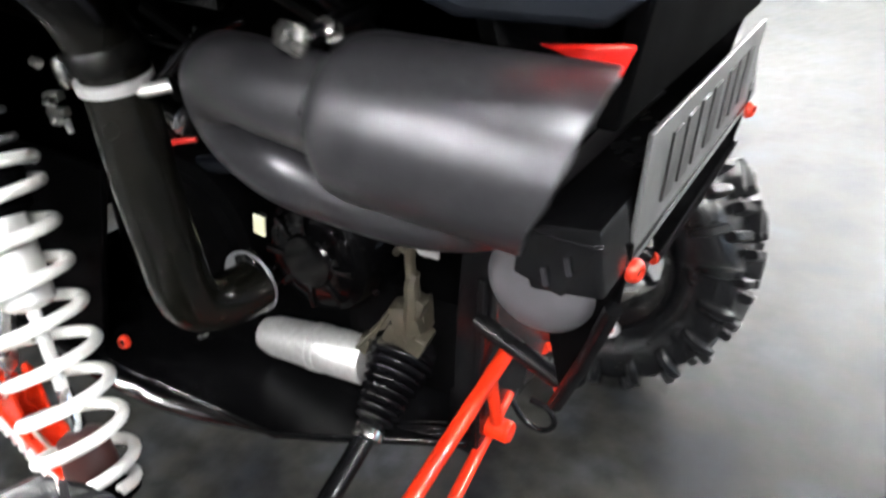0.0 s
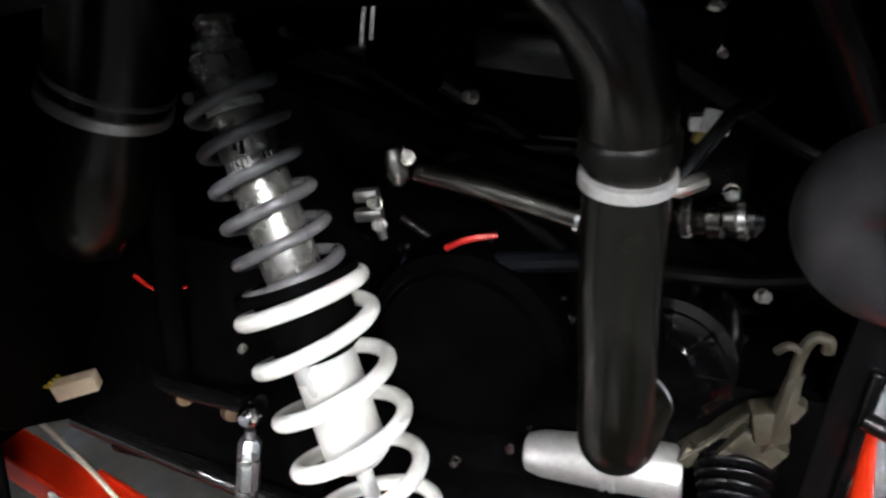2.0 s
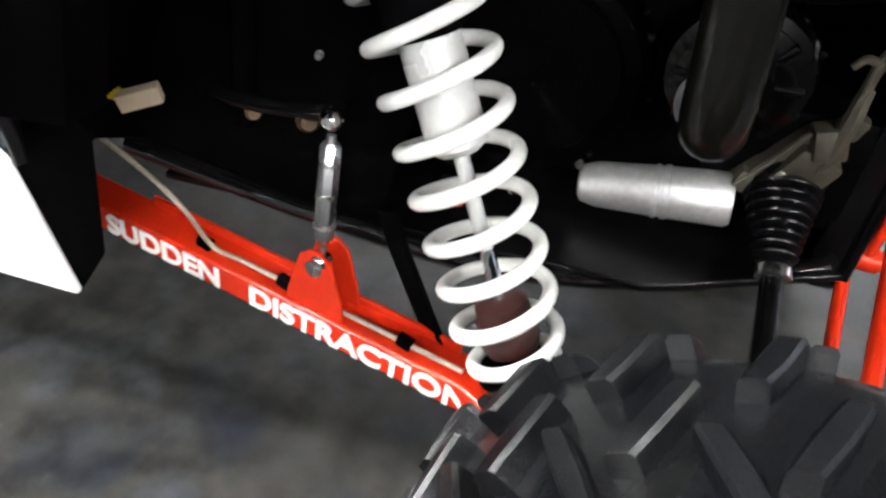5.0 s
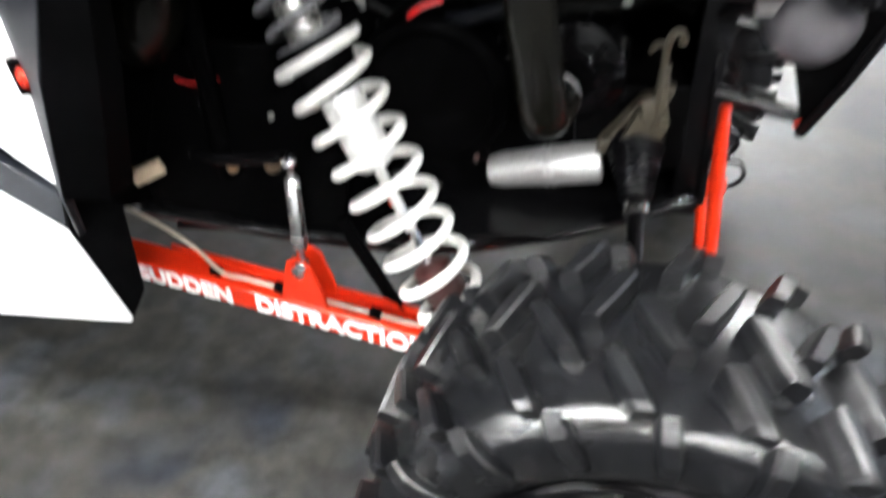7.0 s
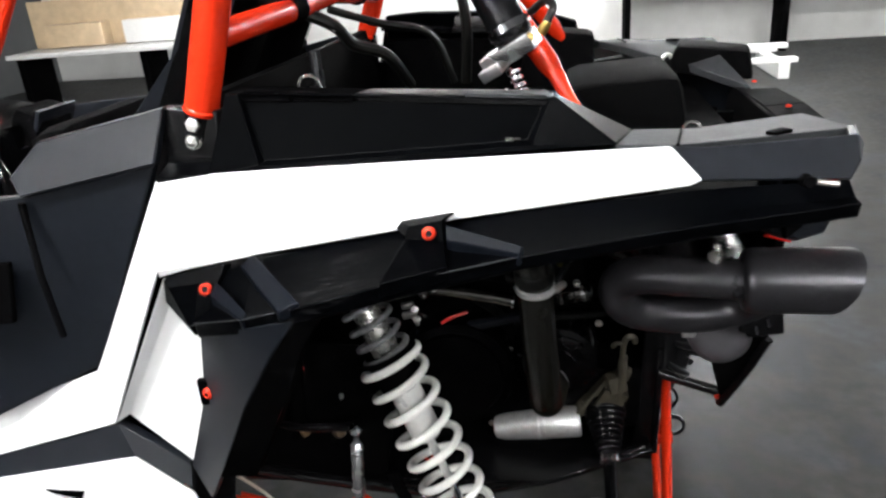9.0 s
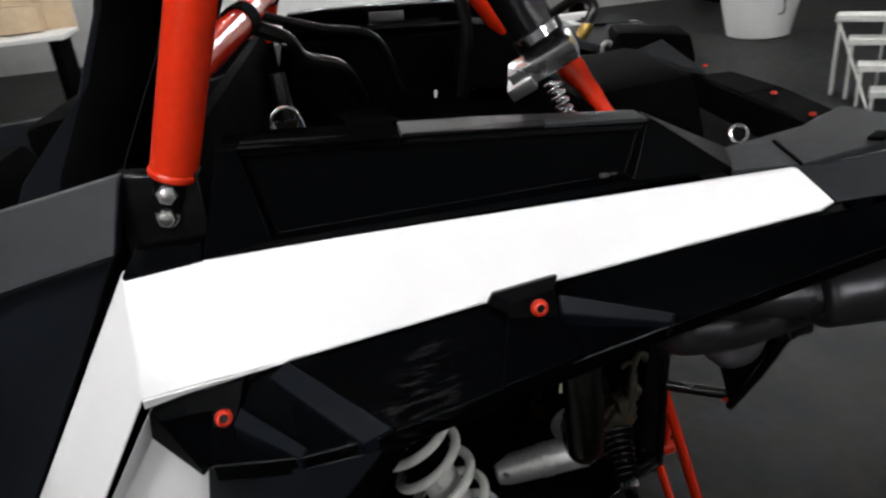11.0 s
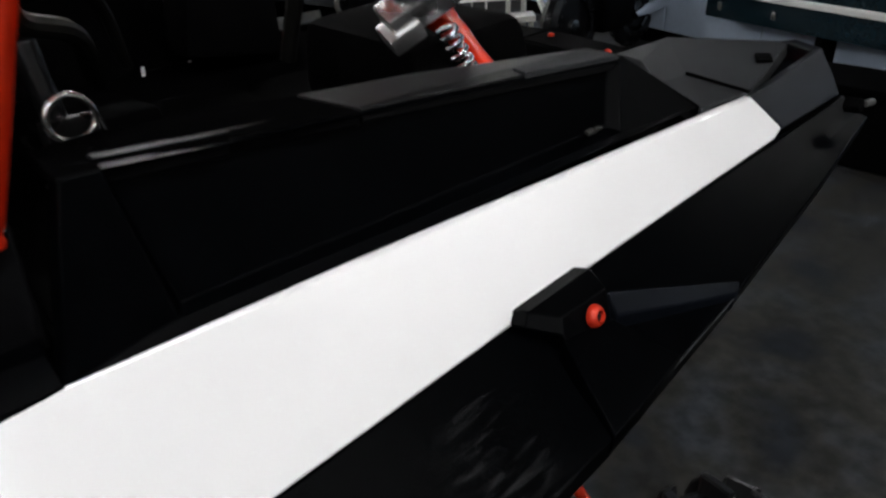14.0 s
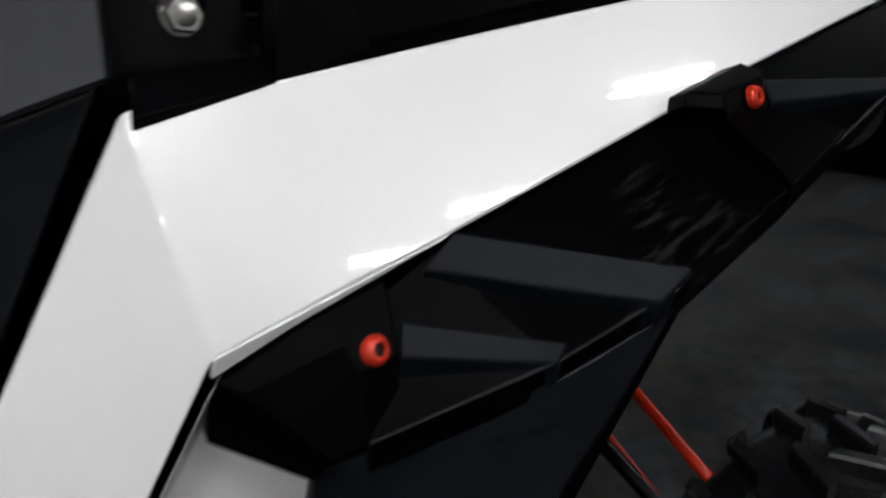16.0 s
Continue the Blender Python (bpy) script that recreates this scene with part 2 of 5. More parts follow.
    mix.data_type = "RGBA"
    l.new(mask.outputs[0], mix.inputs[0])
    l.new(plain, mix.inputs[6])
    mix.inputs[7].default_value = (0.034, 0.034, 0.036, 1)
    l.new(mix.outputs[2], b.inputs["Base Color"])
    return m


FLARE_PLASTIC = scuffed(BLACK_PLASTIC, "scuffed_black_plastic", [((-.43, -.752, 1.175), .065), ((-.49, -.755, 1.155), .045), ((-.405, -.715, 1.195), .05)])


# ---- mesh helpers ----
def V(*a):
    return Vector(a)


def thing(name, label, category, at=(0, 0, 0), group="", kind=""):
    ob = new(name)
    ob.empty_display_size = 0.1
    ob.location = at
    return tagged(ob, label, category, group, kind)


def part(name, bm, material, parent, label="", smooth=True, bevel=0.0, angle=35):
    """Links a bmesh as one mesh object under a thing or under a part."""
    bmesh.ops.recalc_face_normals(bm, faces=bm.faces)
    me = bpy.data.meshes.new(name)
    bm.to_mesh(me)
    bm.free()
    me.materials.append(material)
    if smooth:
        me.polygons.foreach_set("use_smooth", [True] * len(me.polygons))
        me.set_sharp_from_angle(angle=radians(angle))
    ob = new(name, me)
    ob.parent = parent
    if parent is not None and parent.type == "EMPTY":
        ob.matrix_parent_inverse = Matrix.Translation(-parent.location)
    if bevel:
        mod = ob.modifiers.new("worn_edges", "BEVEL")
        mod.width, mod.segments, mod.limit_method, mod.angle_limit = bevel, 2, "ANGLE", radians(30)
        mod.harden_normals = False
    if label:
        ob["label"] = label
    return ob


def shell(points, faces, depth, y=1.0):
    """A moulded skin: outer faces, and the same set inwards by the vector depth, closed round the rim. y = -1 mirrors it."""
    bm = bmesh.new()
    d = Vector(depth)
    outer = [bm.verts.new((p[0], p[1] * y, p[2])) for p in points]
    inner = [bm.verts.new((p[0] + d.x, (p[1] + d.y) * y, p[2] + d.z)) for p in points]
    used = {}
    for f in faces:
        bm.faces.new([outer[i] for i in f])
        bm.faces.new([inner[i] for i in reversed(f)])
        for a, b in zip(f, (*f[1:], f[0])):
            used[frozenset((a, b))] = used.get(frozenset((a, b)), []) + [(a, b)]
    for pairs in used.values():
        if len(pairs) == 1:
            a, b = pairs[0]
            bm.faces.new([outer[b], outer[a], inner[a], inner[b]])
    return bm


def block(centre, size, turn=(0, 0, 0), y=1.0, taper=1.0, bevel=0.0):
    bm = bmesh.new()
    bmesh.ops.create_cube(bm, size=1)
    for v in bm.verts:
        k = taper if v.co.z > 0 else 1
        v.co = Vector((v.co.x * size[0] * k, v.co.y * size[1] * k, v.co.z * size[2]))
    if bevel:
        bmesh.ops.bevel(bm, geom=bm.edges[:], offset=bevel, segments=2, affect="EDGES", profile=0.6)
    bm.transform(Matrix.Translation(centre) @ Euler([radians(a) for a in turn]).to_matrix().to_4x4())
    if y < 0:
        bm.transform(Matrix.Diagonal((1, -1, 1, 1)))
    return bm


def spline(points, steps=8):
    """A smooth line through the points."""
    p = [Vector(q) for q in points]
    if len(p) < 3:
        return p
    p = [2 * p[0] - p[1]] + p + [2 * p[-1] - p[-2]]
    out = []
    for a, b, c, d in zip(p, p[1:], p[2:], p[3:]):
        for i in range(steps):
            t = i / steps
            out.append(0.5 * ((2 * b) + (c - a) * t + (2 * a - 5 * b + 4 * c - d) * t * t + (3 * b - a - 3 * c + d) * t**3))
    return out + [p[-2]]


def sweep(path, radius, segments=16, closed_ends=True, bm=None, ring=None):
    """A round bar along a line; radius is a number or a function of 0..1; ring: a section other than round, as (u, v) pairs."""
    bm = bm or bmesh.new()
    path = [Vector(p) for p in path]
    rings, up = [], None
    for i, p in enumerate(path):
        way = (path[min(i + 1, len(path) - 1)] - path[max(i - 1, 0)]).normalized()
        if up is None:
            up = way.orthogonal().normalized() if ring is None else (Vector((0, 0, 1)) - way * way.z).normalized()
        up = (up - way * up.dot(way)).normalized()
        side = way.cross(up)
        r = radius(i / (len(path) - 1)) if callable(radius) else radius
        if ring:
            rings.append([bm.verts.new(p + side * u * r + up * v * r) for u, v in ring])
        else:
            rings.append([bm.verts.new(p + r * (math.cos(a) * up + math.sin(a) * side)) for a in (2 * math.pi * k / segments for k in range(segments))])
    n = len(rings[0])
    for a, b in zip(rings, rings[1:]):
        for k in range(n):
            bm.faces.new((a[k], a[(k + 1) % n], b[(k + 1) % n], b[k]))
    if closed_ends:
        bm.faces.new(reversed(rings[0]))
        bm.faces.new(rings[-1])
    return bm


def lathe(start, end, profile, segments=32, bm=None):
    """A turned part on the axis start-end; profile: (0..1 along it, radius in metres) pairs."""
    a, b = Vector(start), Vector(end)
    way = (b - a).normalized()
    up = way.orthogonal().normalized()
    side = way.cross(up)
    bm = bm or bmesh.new()
    rings = []
    for t, r in profile:
        c = a + (b - a) * t
        rings.append([bm.verts.new(c + max(r, 1e-4) * (math.cos(q) * up + math.sin(q) * side)) for q in (2 * math.pi * k / segments for k in range(segments))])
    for p, q in zip(rings, rings[1:]):
        for k in range(segments):
            bm.faces.new((p[k], p[(k + 1) % segments], q[(k + 1) % segments], q[k]))
    bm.faces.new(reversed(rings[0]))
    bm.faces.new(rings[-1])
    return bm


def coil(start, end, radius, wire, turns, phase=0.0, flat=0.7, steps=40):
    """A coil spring of round wire, with closed end turns."""
    a, b = Vector(start), Vector(end)
    way = (b - a).normalized()
    up = (Vector((0, -1, 0)) - way * way.dot(Vector((0, -1, 0)))).normalized()
    side = way.cross(up)
    total = int(turns * steps)
    pts = []
    for i in range(total + 1):
        t = i / total
        ang = phase + 2 * math.pi * turns * t
        e = flat / turns
        if t < e:
            h = t * t / (2 * e) * 1.0
        elif t > 1 - e:
            h = (1 - e) - (1 - t) ** 2 / (2 * e) + 0.0
        else:
            h = t - e / 2
        h = h / (1 - e)
        r = radius(t) if callable(radius) else radius
        pts.append(a + (b - a) * min(max(h, 0), 1) + r * (math.cos(ang) * up + math.sin(ang) * side))
    return sweep(pts, wire, 12)


def hexagon_head(at, way, across, thick, bm=None):
    a = Vector(at)
    w = Vector(way).normalized()
    bm = lathe(a, a + w * thick * 0.2, [(0, across * 0.62), (1, across * 0.62)], 24, bm)
    bm = lathe(a + w * thick * 0.2, a + w * thick, [(0, across / 1.73), (0.8, across / 1.73), (1, across / 1.95)], 6, bm)
    return lathe(a + w * thick, a + w * (thick * 1.05), [(0, across * 0.36), (1, across * 0.3)], 20, bm)


def red_screw(name, at, way, radius, parent, label):
    """A domed screw head round a dark socket."""
    a, w = Vector(at), Vector(way).normalized()
    prof = [(0, radius), (0.35, radius), (0.7, radius * 0.88), (0.95, radius * 0.68), (1.0, radius * 0.58), (1.0, radius * 0.50), (0.62, radius * 0.46)]
    head = part(name, lathe(a, a + w * radius * 0.75, prof, 24), RED_SCREW, parent, label)
    if parent.parent is None or parent.parent.parent is None:
        part("socket", lathe(a, a + w * radius * 0.75 * 0.66, [(0, radius * 0.40), (1, radius * 0.49)], 6), FRAME_BLACK, head)
    return head


def written(words, height, material, m, parent, name="lettering", label="", width=0.1, depth=0.0012):
    """Raised lettering in the built-in font, as a mesh."""
    cu = bpy.data.curves.new(name, "FONT")
    cu.body, cu.size, cu.extrude, cu.offset = words, height * 1.4, depth, height * 0.035
    tmp = bpy.data.objects.new(name, cu)
    scene.collection.objects.link(tmp)
    bpy.context.view_layer.update()
    me = bpy.data.meshes.new_from_object(tmp.evaluated_get(bpy.context.evaluated_depsgraph_get()))
    bpy.data.objects.remove(tmp)
    lo, hi = min(v.co.x for v in me.vertices), max(v.co.x for v in me.vertices)
    me.transform(Matrix.Diagonal((width / (hi - lo), 1, 1, 1)) @ Matrix.Translation((-lo, 0, 0)))
    me.transform(m)
    me.materials.clear()
    me.materials.append(material)
    ob = new(name, me)
    ob.parent = parent
    if label:
        ob["label"] = label
    return ob


# ---- the hall ----
def slab(name, lo, hi, material, label, category):
    c = [(a + b) / 2 for a, b in zip(lo, hi)]
    s = [b - a for a, b in zip(lo, hi)]
    ob = part(name, block(c, s), material, None, smooth=False)
    return tagged(ob, label, category, kind="structure")


X0, X1, Y0, Y1, H = -9.0, 9.0, -7.0, 10.4, 4.2
slab("floor", (X0, Y0, -0.2), (X1, Y1, 0), FLOOR, "worn grey-blue painted concrete workshop floor with stains", "floor")
slab("wall_north", (X0, Y1, 0), (X1, Y1 + 0.2, H), WALL_PALE, "white painted wall at the far end of the hall", "wall")
# added out of view; their dark colour holds down bounce and reflections
slab("wall_south", (X0, Y0 - 0.2, 0), (X1, Y0, H), WALL_DIMMED, "unseen south wall, darkened to keep reflections dark", "wall")
slab("wall_east", (X1, Y0, 0), (X1 + 0.2, Y1, H), WALL_DIMMED, "unseen side wall of the hall, darkened to keep reflections dark", "wall")
slab("wall_west", (X0 - 0.2, Y0, 0), (X0, Y1, H), WALL_DIMMED, "unseen side wall of the hall, darkened to keep reflections dark", "wall")
slab("ceiling", (X0, Y0, H), (X1, Y1, H + 0.2), CEILING, "unseen ceiling, darkened to keep reflections dark", "ceiling")


def ceiling_lamp(x, y, z, turn, half=0.72):
    lamp = thing("ceiling_lamp", "white twin-tube ceiling lamp, most of them unseen and added for fill", "lamp", (x, y, z), "ceiling lamps")
    c, s = (1, 0) if turn == 0 else (0, 1)
    size = (2 * half + .06, 0.22, 0.06) if turn == 0 else (0.22, 2 * half + .06, 0.06)
    part("housing", block((x, y, z + 0.05), size, bevel=0.01), LAMP_BODY, lamp)
    for k in (-0.06, 0.06):
        a = V(x - half * c - k * s, y - half * s + k * c, z)
        b = V(x + half * c - k * s, y + half * s + k * c, z)
        part("tube", lathe(a, b, [(0, 0.014), (1, 0.014)], 10), TUBE_GLOW, lamp, "glowing white fluorescent tube")
    for k in (-0.7 * half, 0.7 * half):
        part("hanger", sweep([(x + k * c, y + k * s, z + 0.08), (x + k * c, y + k * s, H)], 0.006, 6), LAMP_BODY, lamp)


def wall_lamp(x, y, z):
    lamp = thing("wall_lamp", "unseen tube lamp added on the south wall for side light", "lamp", (x, y, z), "wall lamps")
    part("housing", block((x, y - .02, z), (1.0, .06, .12), bevel=.01), LAMP_BODY, lamp)
    part("tube", lathe((x - .45, y + .04, z), (x + .45, y + .04, z), [(0, .018), (1, .018)], 10), TUBE_GLOW, lamp, "glowing white fluorescent tube")
    for k in (-.46, .46):
        part("tube_holder", block((x + k, y + .03, z), (.03, .05, .05), bevel=.004), LAMP_BODY, lamp)


# unseen lamps, added to light the buggy, floor and far wall
for lx, ly in ((-2.6, -2.2), (-0.9, -1.7), (-3.4, -4.6), (-2.6, 1.8), (-2.6, 6.0), (1.4, 6.4), (1.9, 8.7), (-0.6, 8.7)):
    ceiling_lamp(lx, ly, 3.35, 0)
# these three follow from the streaks reflected in the white panel
ceiling_lamp(2.15, -4.65, 3.35, 0, .58)
ceiling_lamp(1.15, -5.3, 3.35, 0, .36)
ceiling_lamp(3.1, -3.5, 3.35, 0, .46)
# unseen fill: one for the floor under the buggy, one for steps and screen
ceiling_lamp(4.0, -1.0, 3.35, 0, .60)
ceiling_lamp(3.8, 4.4, 3.0, 0)
# added lamps out of view, giving low side light from the south wall
for lx, lz in ((-5.0, 2.2), (-3.6, 2.2)):
    wall_lamp(lx, Y0 + 0.06, lz)

# ---- the vehicle: x runs to its rear, its left side lies towards -y, the rear axle stands over x = 0 ----
car = thing("side_by_side_vehicle", "white, black and red off-road side-by-side buggy parked on the floor", "buggy")


def quarter_panel(s):
    front, rear = V(-.746, -.5870, 1.295), V(.049, -.6275, 1.326)
    low = [(-.739, -.6500, 1.157), (-.656, -.6535, 1.171), (-.573, -.6565, 1.183), (-.450, -.6568, 1.203), (-.325, -.6565, 1.223), (-.244, -.6557, 1.237), (-.090, -.6545, 1.257), (.071, -.6535, 1.277)]
    top = [front.lerp(rear, min(1, (x + .744) / .793)) for x, y, z in low[:-1]] + [rear]
    pts = [tuple(p) for p in top] + low + [(.090, -.6495, 1.284), (-.953, -.576, .802), (-1.65, -.600, .600), (-1.65, -.600, .665), (-1.005, -.520, .884), (-.955, -.530, .962)]
    n = len(low)
    faces = [(k, k + 1, n + k + 1, n + k) for k in range(n - 1)] + [(n - 1, 2 * n, 2 * n - 1), (0, n, 2 * n + 1, 2 * n + 4, 2 * n + 5), (2 * n + 4, 2 * n + 1, 2 * n + 2, 2 * n + 3)]
    return part("quarter_panel", shell(pts, faces, (0, 0.009, -0.002), s), WHITE, car, "glossy white plastic quarter panel", smooth=True, bevel=0.0035, angle=40)


def panel_flange(s):
    edge = [(-.566, -.6565, 1.1845), (-.690, -.6525, 1.1655), (-.739, -.6500, 1.1570)]
    low = [(-.575, -.6550, 1.1815), (-.690, -.6490, 1.1570), (-.741, -.6450, 1.1420)]
    part("panel_flange", shell(edge + low, [(0, 1, 4, 3), (1, 2, 5, 4)], (0, .006, 0), s), WHITE, car, "white turned edge of the panel", bevel=.001)


def panel_inset(s):
    pts = [(-.737, -.642, 1.139), (-.951, -.573, .803), (-.932, -.556, .812), (-.722, -.620, 1.128), (-.815, -.560, .705), (-.672, -.606, .990), (-.650, -.618, 1.10)]
    return part("panel_inset", shell(pts, [(0, 1, 2, 3), (3, 2, 4, 5, 6)], (0.004, 0.006, 0), s), WHITE, car, "recessed white plastic inset panel", bevel=0.002, angle=18)


def rocker(s):
    pts = [(-.912, -.604, .742), (-.806, -.602, .660), (-.777, -.593, .480), (-1.65, -.600, .455), (-1.65, -.606, .590)]
    p = part("rocker_panel", shell(pts, [(0, 1, 2, 3, 4)], (0, 0.01, 0.002), s), WHITE, car, "white plastic rocker panel below a black band", bevel=0.004, angle=18)
    slot = [(-1.125, -.607, .660), (-1.040, -.606, .660), (-1.052, -.606, .640), (-1.105, -.607, .650)]
    part("vent_slot", shell(slot, [(0, 1, 2, 3)], (0, 0.004, 0), s), BLACK_PLASTIC, p, "black vent slot")
    band = [(-.951, -.570, .800), (-.815, -.570, .705), (-.800, -.590, .655), (-.912, -.596, .738), (-1.65, -.598, .588), (-1.65, -.594, .603)]
    part("rocker_band", shell(band, [(0, 1, 2, 3), (0, 3, 4, 5)], (0, 0.02, 0), s), GREY_PLASTIC, car, "blue-black plastic band between the panels", bevel=0.003, angle=18)
    flap = [(-.812, -.574, .706), (-.742, -.600, .760), (-.740, -.545, .680), (-.775, -.540, .505), (-.782, -.588, .474), (-.806, -.600, .655)]
    part("mud_flap", shell(flap, [(0, 1, 2, 3, 4, 5)], (-0.02, 0.012, 0), s), SATIN_PLASTIC, car, "black plastic wedge behind the rocker", bevel=0.004)


def fender_flare(s):
    """Shelf that stands out from under the white panel, with a hanging lip, ribs and screw blocks."""
    inn = [(-.650, -.645, 1.144), (-.573, -.648, 1.175), (-.475, -.649, 1.193), (-.357, -.649, 1.213), (-.146, -.650, 1.247), (.071, -.648, 1.270), (.280, -.628, 1.274)]
    out = [(-.668, -.694, 1.084), (-.556, -.750, 1.122), (-.470, -.774, 1.151), (-.338, -.772, 1.186), (-.149, -.751, 1.218), (.071, -.710, 1.240), (.288, -.660, 1.250)]
    mid = [((a[0] + b[0]) / 2, (a[1] + b[1]) / 2 - .004, (a[2] + b[2]) / 2 - .007) for a, b in zip(inn, out)]
    low = [(x - .001, y + .004, z - (.026 if x < -.3 else .019)) for x, y, z in out]
    n = len(inn)
    pts = inn + mid + out + low
    faces = [(r * n + i, r * n + i + 1, (r + 1) * n + i + 1, (r + 1) * n + i) for r in range(3) for i in range(n - 1)]
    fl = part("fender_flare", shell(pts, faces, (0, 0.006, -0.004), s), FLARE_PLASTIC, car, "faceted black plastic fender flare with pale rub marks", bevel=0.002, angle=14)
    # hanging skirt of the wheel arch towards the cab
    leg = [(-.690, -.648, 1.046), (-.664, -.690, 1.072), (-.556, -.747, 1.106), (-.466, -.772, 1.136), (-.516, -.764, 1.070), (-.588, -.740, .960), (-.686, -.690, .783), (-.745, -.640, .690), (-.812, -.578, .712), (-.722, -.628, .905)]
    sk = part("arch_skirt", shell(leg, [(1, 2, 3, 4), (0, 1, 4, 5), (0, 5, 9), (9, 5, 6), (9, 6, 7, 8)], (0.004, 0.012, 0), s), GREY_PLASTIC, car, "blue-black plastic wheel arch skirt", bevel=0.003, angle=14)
    rim = leg[3:7]
    side = [(x + w, y + .012, z - .002) for (x, y, z), w in zip(rim, (.034, .040, .060, .060))]
    back = [(x + w, y + deep, z - .004) for (x, y, z), w, deep in zip(rim, (.034, .040, .060, .060), (.035, .040, .050, .060))]
    part("arch_lip", shell(rim + side + back, [(k, k + 1, k + 5, k + 4) for k in (0, 1, 2, 4, 5, 6)], (-.004, .003, -.003), s), SATIN_PLASTIC, sk, bevel=.002)
    part("screw", block((-.702, -.640, .925), (.034, .012, .05), (0, 0, 8), s, bevel=.004), BLACK_PLASTIC, sk)
    red_screw("screw", (-.700, -.646 * s, .925), (-.25, -s, 0), .0105, sk, "red domed screw head")

    # pale bead on the rim: edge highlight and rubbing drawn as one line
    for k0, k1 in ((0, 3), (3, 5)):
        part("worn_edge", sweep([(x, y * s - .0004 * s, z + .0004) for x, y, z in out[k0:k1]], .0011, 6), DECK_LIT, fl, "thin rubbed edge with its highlight as a grey bead")

    # ribs stand out by a painted sheen, lighter than the flare itself
    def ribbed(corners, lift, name="rib", mat=RIB_LIT):
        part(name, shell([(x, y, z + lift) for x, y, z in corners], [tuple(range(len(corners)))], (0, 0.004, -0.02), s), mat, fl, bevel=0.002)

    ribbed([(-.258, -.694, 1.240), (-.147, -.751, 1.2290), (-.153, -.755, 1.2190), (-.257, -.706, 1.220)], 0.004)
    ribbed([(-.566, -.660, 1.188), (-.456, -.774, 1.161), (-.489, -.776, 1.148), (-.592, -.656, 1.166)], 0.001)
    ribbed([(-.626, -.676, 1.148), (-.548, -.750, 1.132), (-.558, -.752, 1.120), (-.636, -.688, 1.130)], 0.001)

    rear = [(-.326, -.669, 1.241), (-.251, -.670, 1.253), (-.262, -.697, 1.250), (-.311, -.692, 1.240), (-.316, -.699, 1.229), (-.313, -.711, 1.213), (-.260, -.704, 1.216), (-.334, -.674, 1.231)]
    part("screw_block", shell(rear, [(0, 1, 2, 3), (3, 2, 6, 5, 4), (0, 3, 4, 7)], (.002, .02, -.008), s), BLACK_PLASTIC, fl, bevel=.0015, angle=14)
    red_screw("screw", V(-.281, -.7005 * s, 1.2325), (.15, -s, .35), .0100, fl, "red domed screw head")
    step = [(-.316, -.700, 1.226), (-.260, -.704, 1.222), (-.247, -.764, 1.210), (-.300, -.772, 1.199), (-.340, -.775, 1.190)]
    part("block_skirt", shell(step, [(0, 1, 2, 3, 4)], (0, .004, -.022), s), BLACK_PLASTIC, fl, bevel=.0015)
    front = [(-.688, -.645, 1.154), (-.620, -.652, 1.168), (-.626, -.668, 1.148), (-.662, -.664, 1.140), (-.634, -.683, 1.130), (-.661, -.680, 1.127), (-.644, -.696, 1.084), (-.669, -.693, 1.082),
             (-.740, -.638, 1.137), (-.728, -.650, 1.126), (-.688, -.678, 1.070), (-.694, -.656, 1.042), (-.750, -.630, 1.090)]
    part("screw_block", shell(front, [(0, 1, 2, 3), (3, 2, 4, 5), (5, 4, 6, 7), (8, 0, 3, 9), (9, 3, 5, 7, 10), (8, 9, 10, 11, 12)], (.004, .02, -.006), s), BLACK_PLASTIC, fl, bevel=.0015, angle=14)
    red_screw("screw", V(-.647, -.675 * s, 1.1350), (.20, -s, .45), .0105, fl, "red domed screw head")
    return fl


def bed_side(s):
    """Raised side wall of the load bed, with a recessed panel, a rolled lip and a sloping rear end."""
    out = [(-.648, -.594, 1.297), (-.022, -.613, 1.327), (-.108, -.574, 1.391), (-.611, -.563, 1.415)]
    edge = [(-.568, -.5815, 1.305), (-.139, -.6050, 1.331), (-.114, -.5800, 1.386), (-.587, -.5710, 1.416)]
    deep = [(x, y + .013, z) for x, y, z in edge]
    deep[0], deep[1], deep[2] = (-.562, -.568, 1.308), (-.146, -.5920, 1.333), (-.121, -.5690, 1.385)
    ring = [(i, (i + 1) % 4, (i + 1) % 4 + 4, i + 4) for i in range(4)]
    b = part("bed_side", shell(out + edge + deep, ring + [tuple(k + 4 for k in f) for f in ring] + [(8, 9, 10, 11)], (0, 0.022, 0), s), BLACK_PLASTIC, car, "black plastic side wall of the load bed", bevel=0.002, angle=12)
    # one lip in two colours: lit towards the rear, shaded towards the front
    lip = [(-.402, -.5730, 1.4085), (-.399, -.5660, 1.408), (-.112, -.5770, 1.391), (-.116, -.540, 1.3945), (-.30, -.478, 1.394), (-.402, -.470, 1.398)]
    part("lip", shell(lip, [tuple(range(6))], (0, 0, -0.012), s), LIP_LIT, b, "rear of the rolled lip in its lit grey-black", bevel=0.002, smooth=False)
    lead = [(-.612, -.564, 1.4165), (-.505, -.5685, 1.412), (-.503, -.5640, 1.412), (-.4045, -.5725, 1.4080), (-.4045, -.470, 1.3975), (-.45, -.466, 1.401), (-.56, -.468, 1.408), (-.613, -.49, 1.413)]
    part("lip", shell(lead, [(0, 1, 6, 7), (1, 2, 5, 6), (2, 3, 4, 5)], (0, 0, -0.012), s), LIP_SHADED, b, "front of the rolled lip in its shaded black", bevel=0.002, smooth=False)
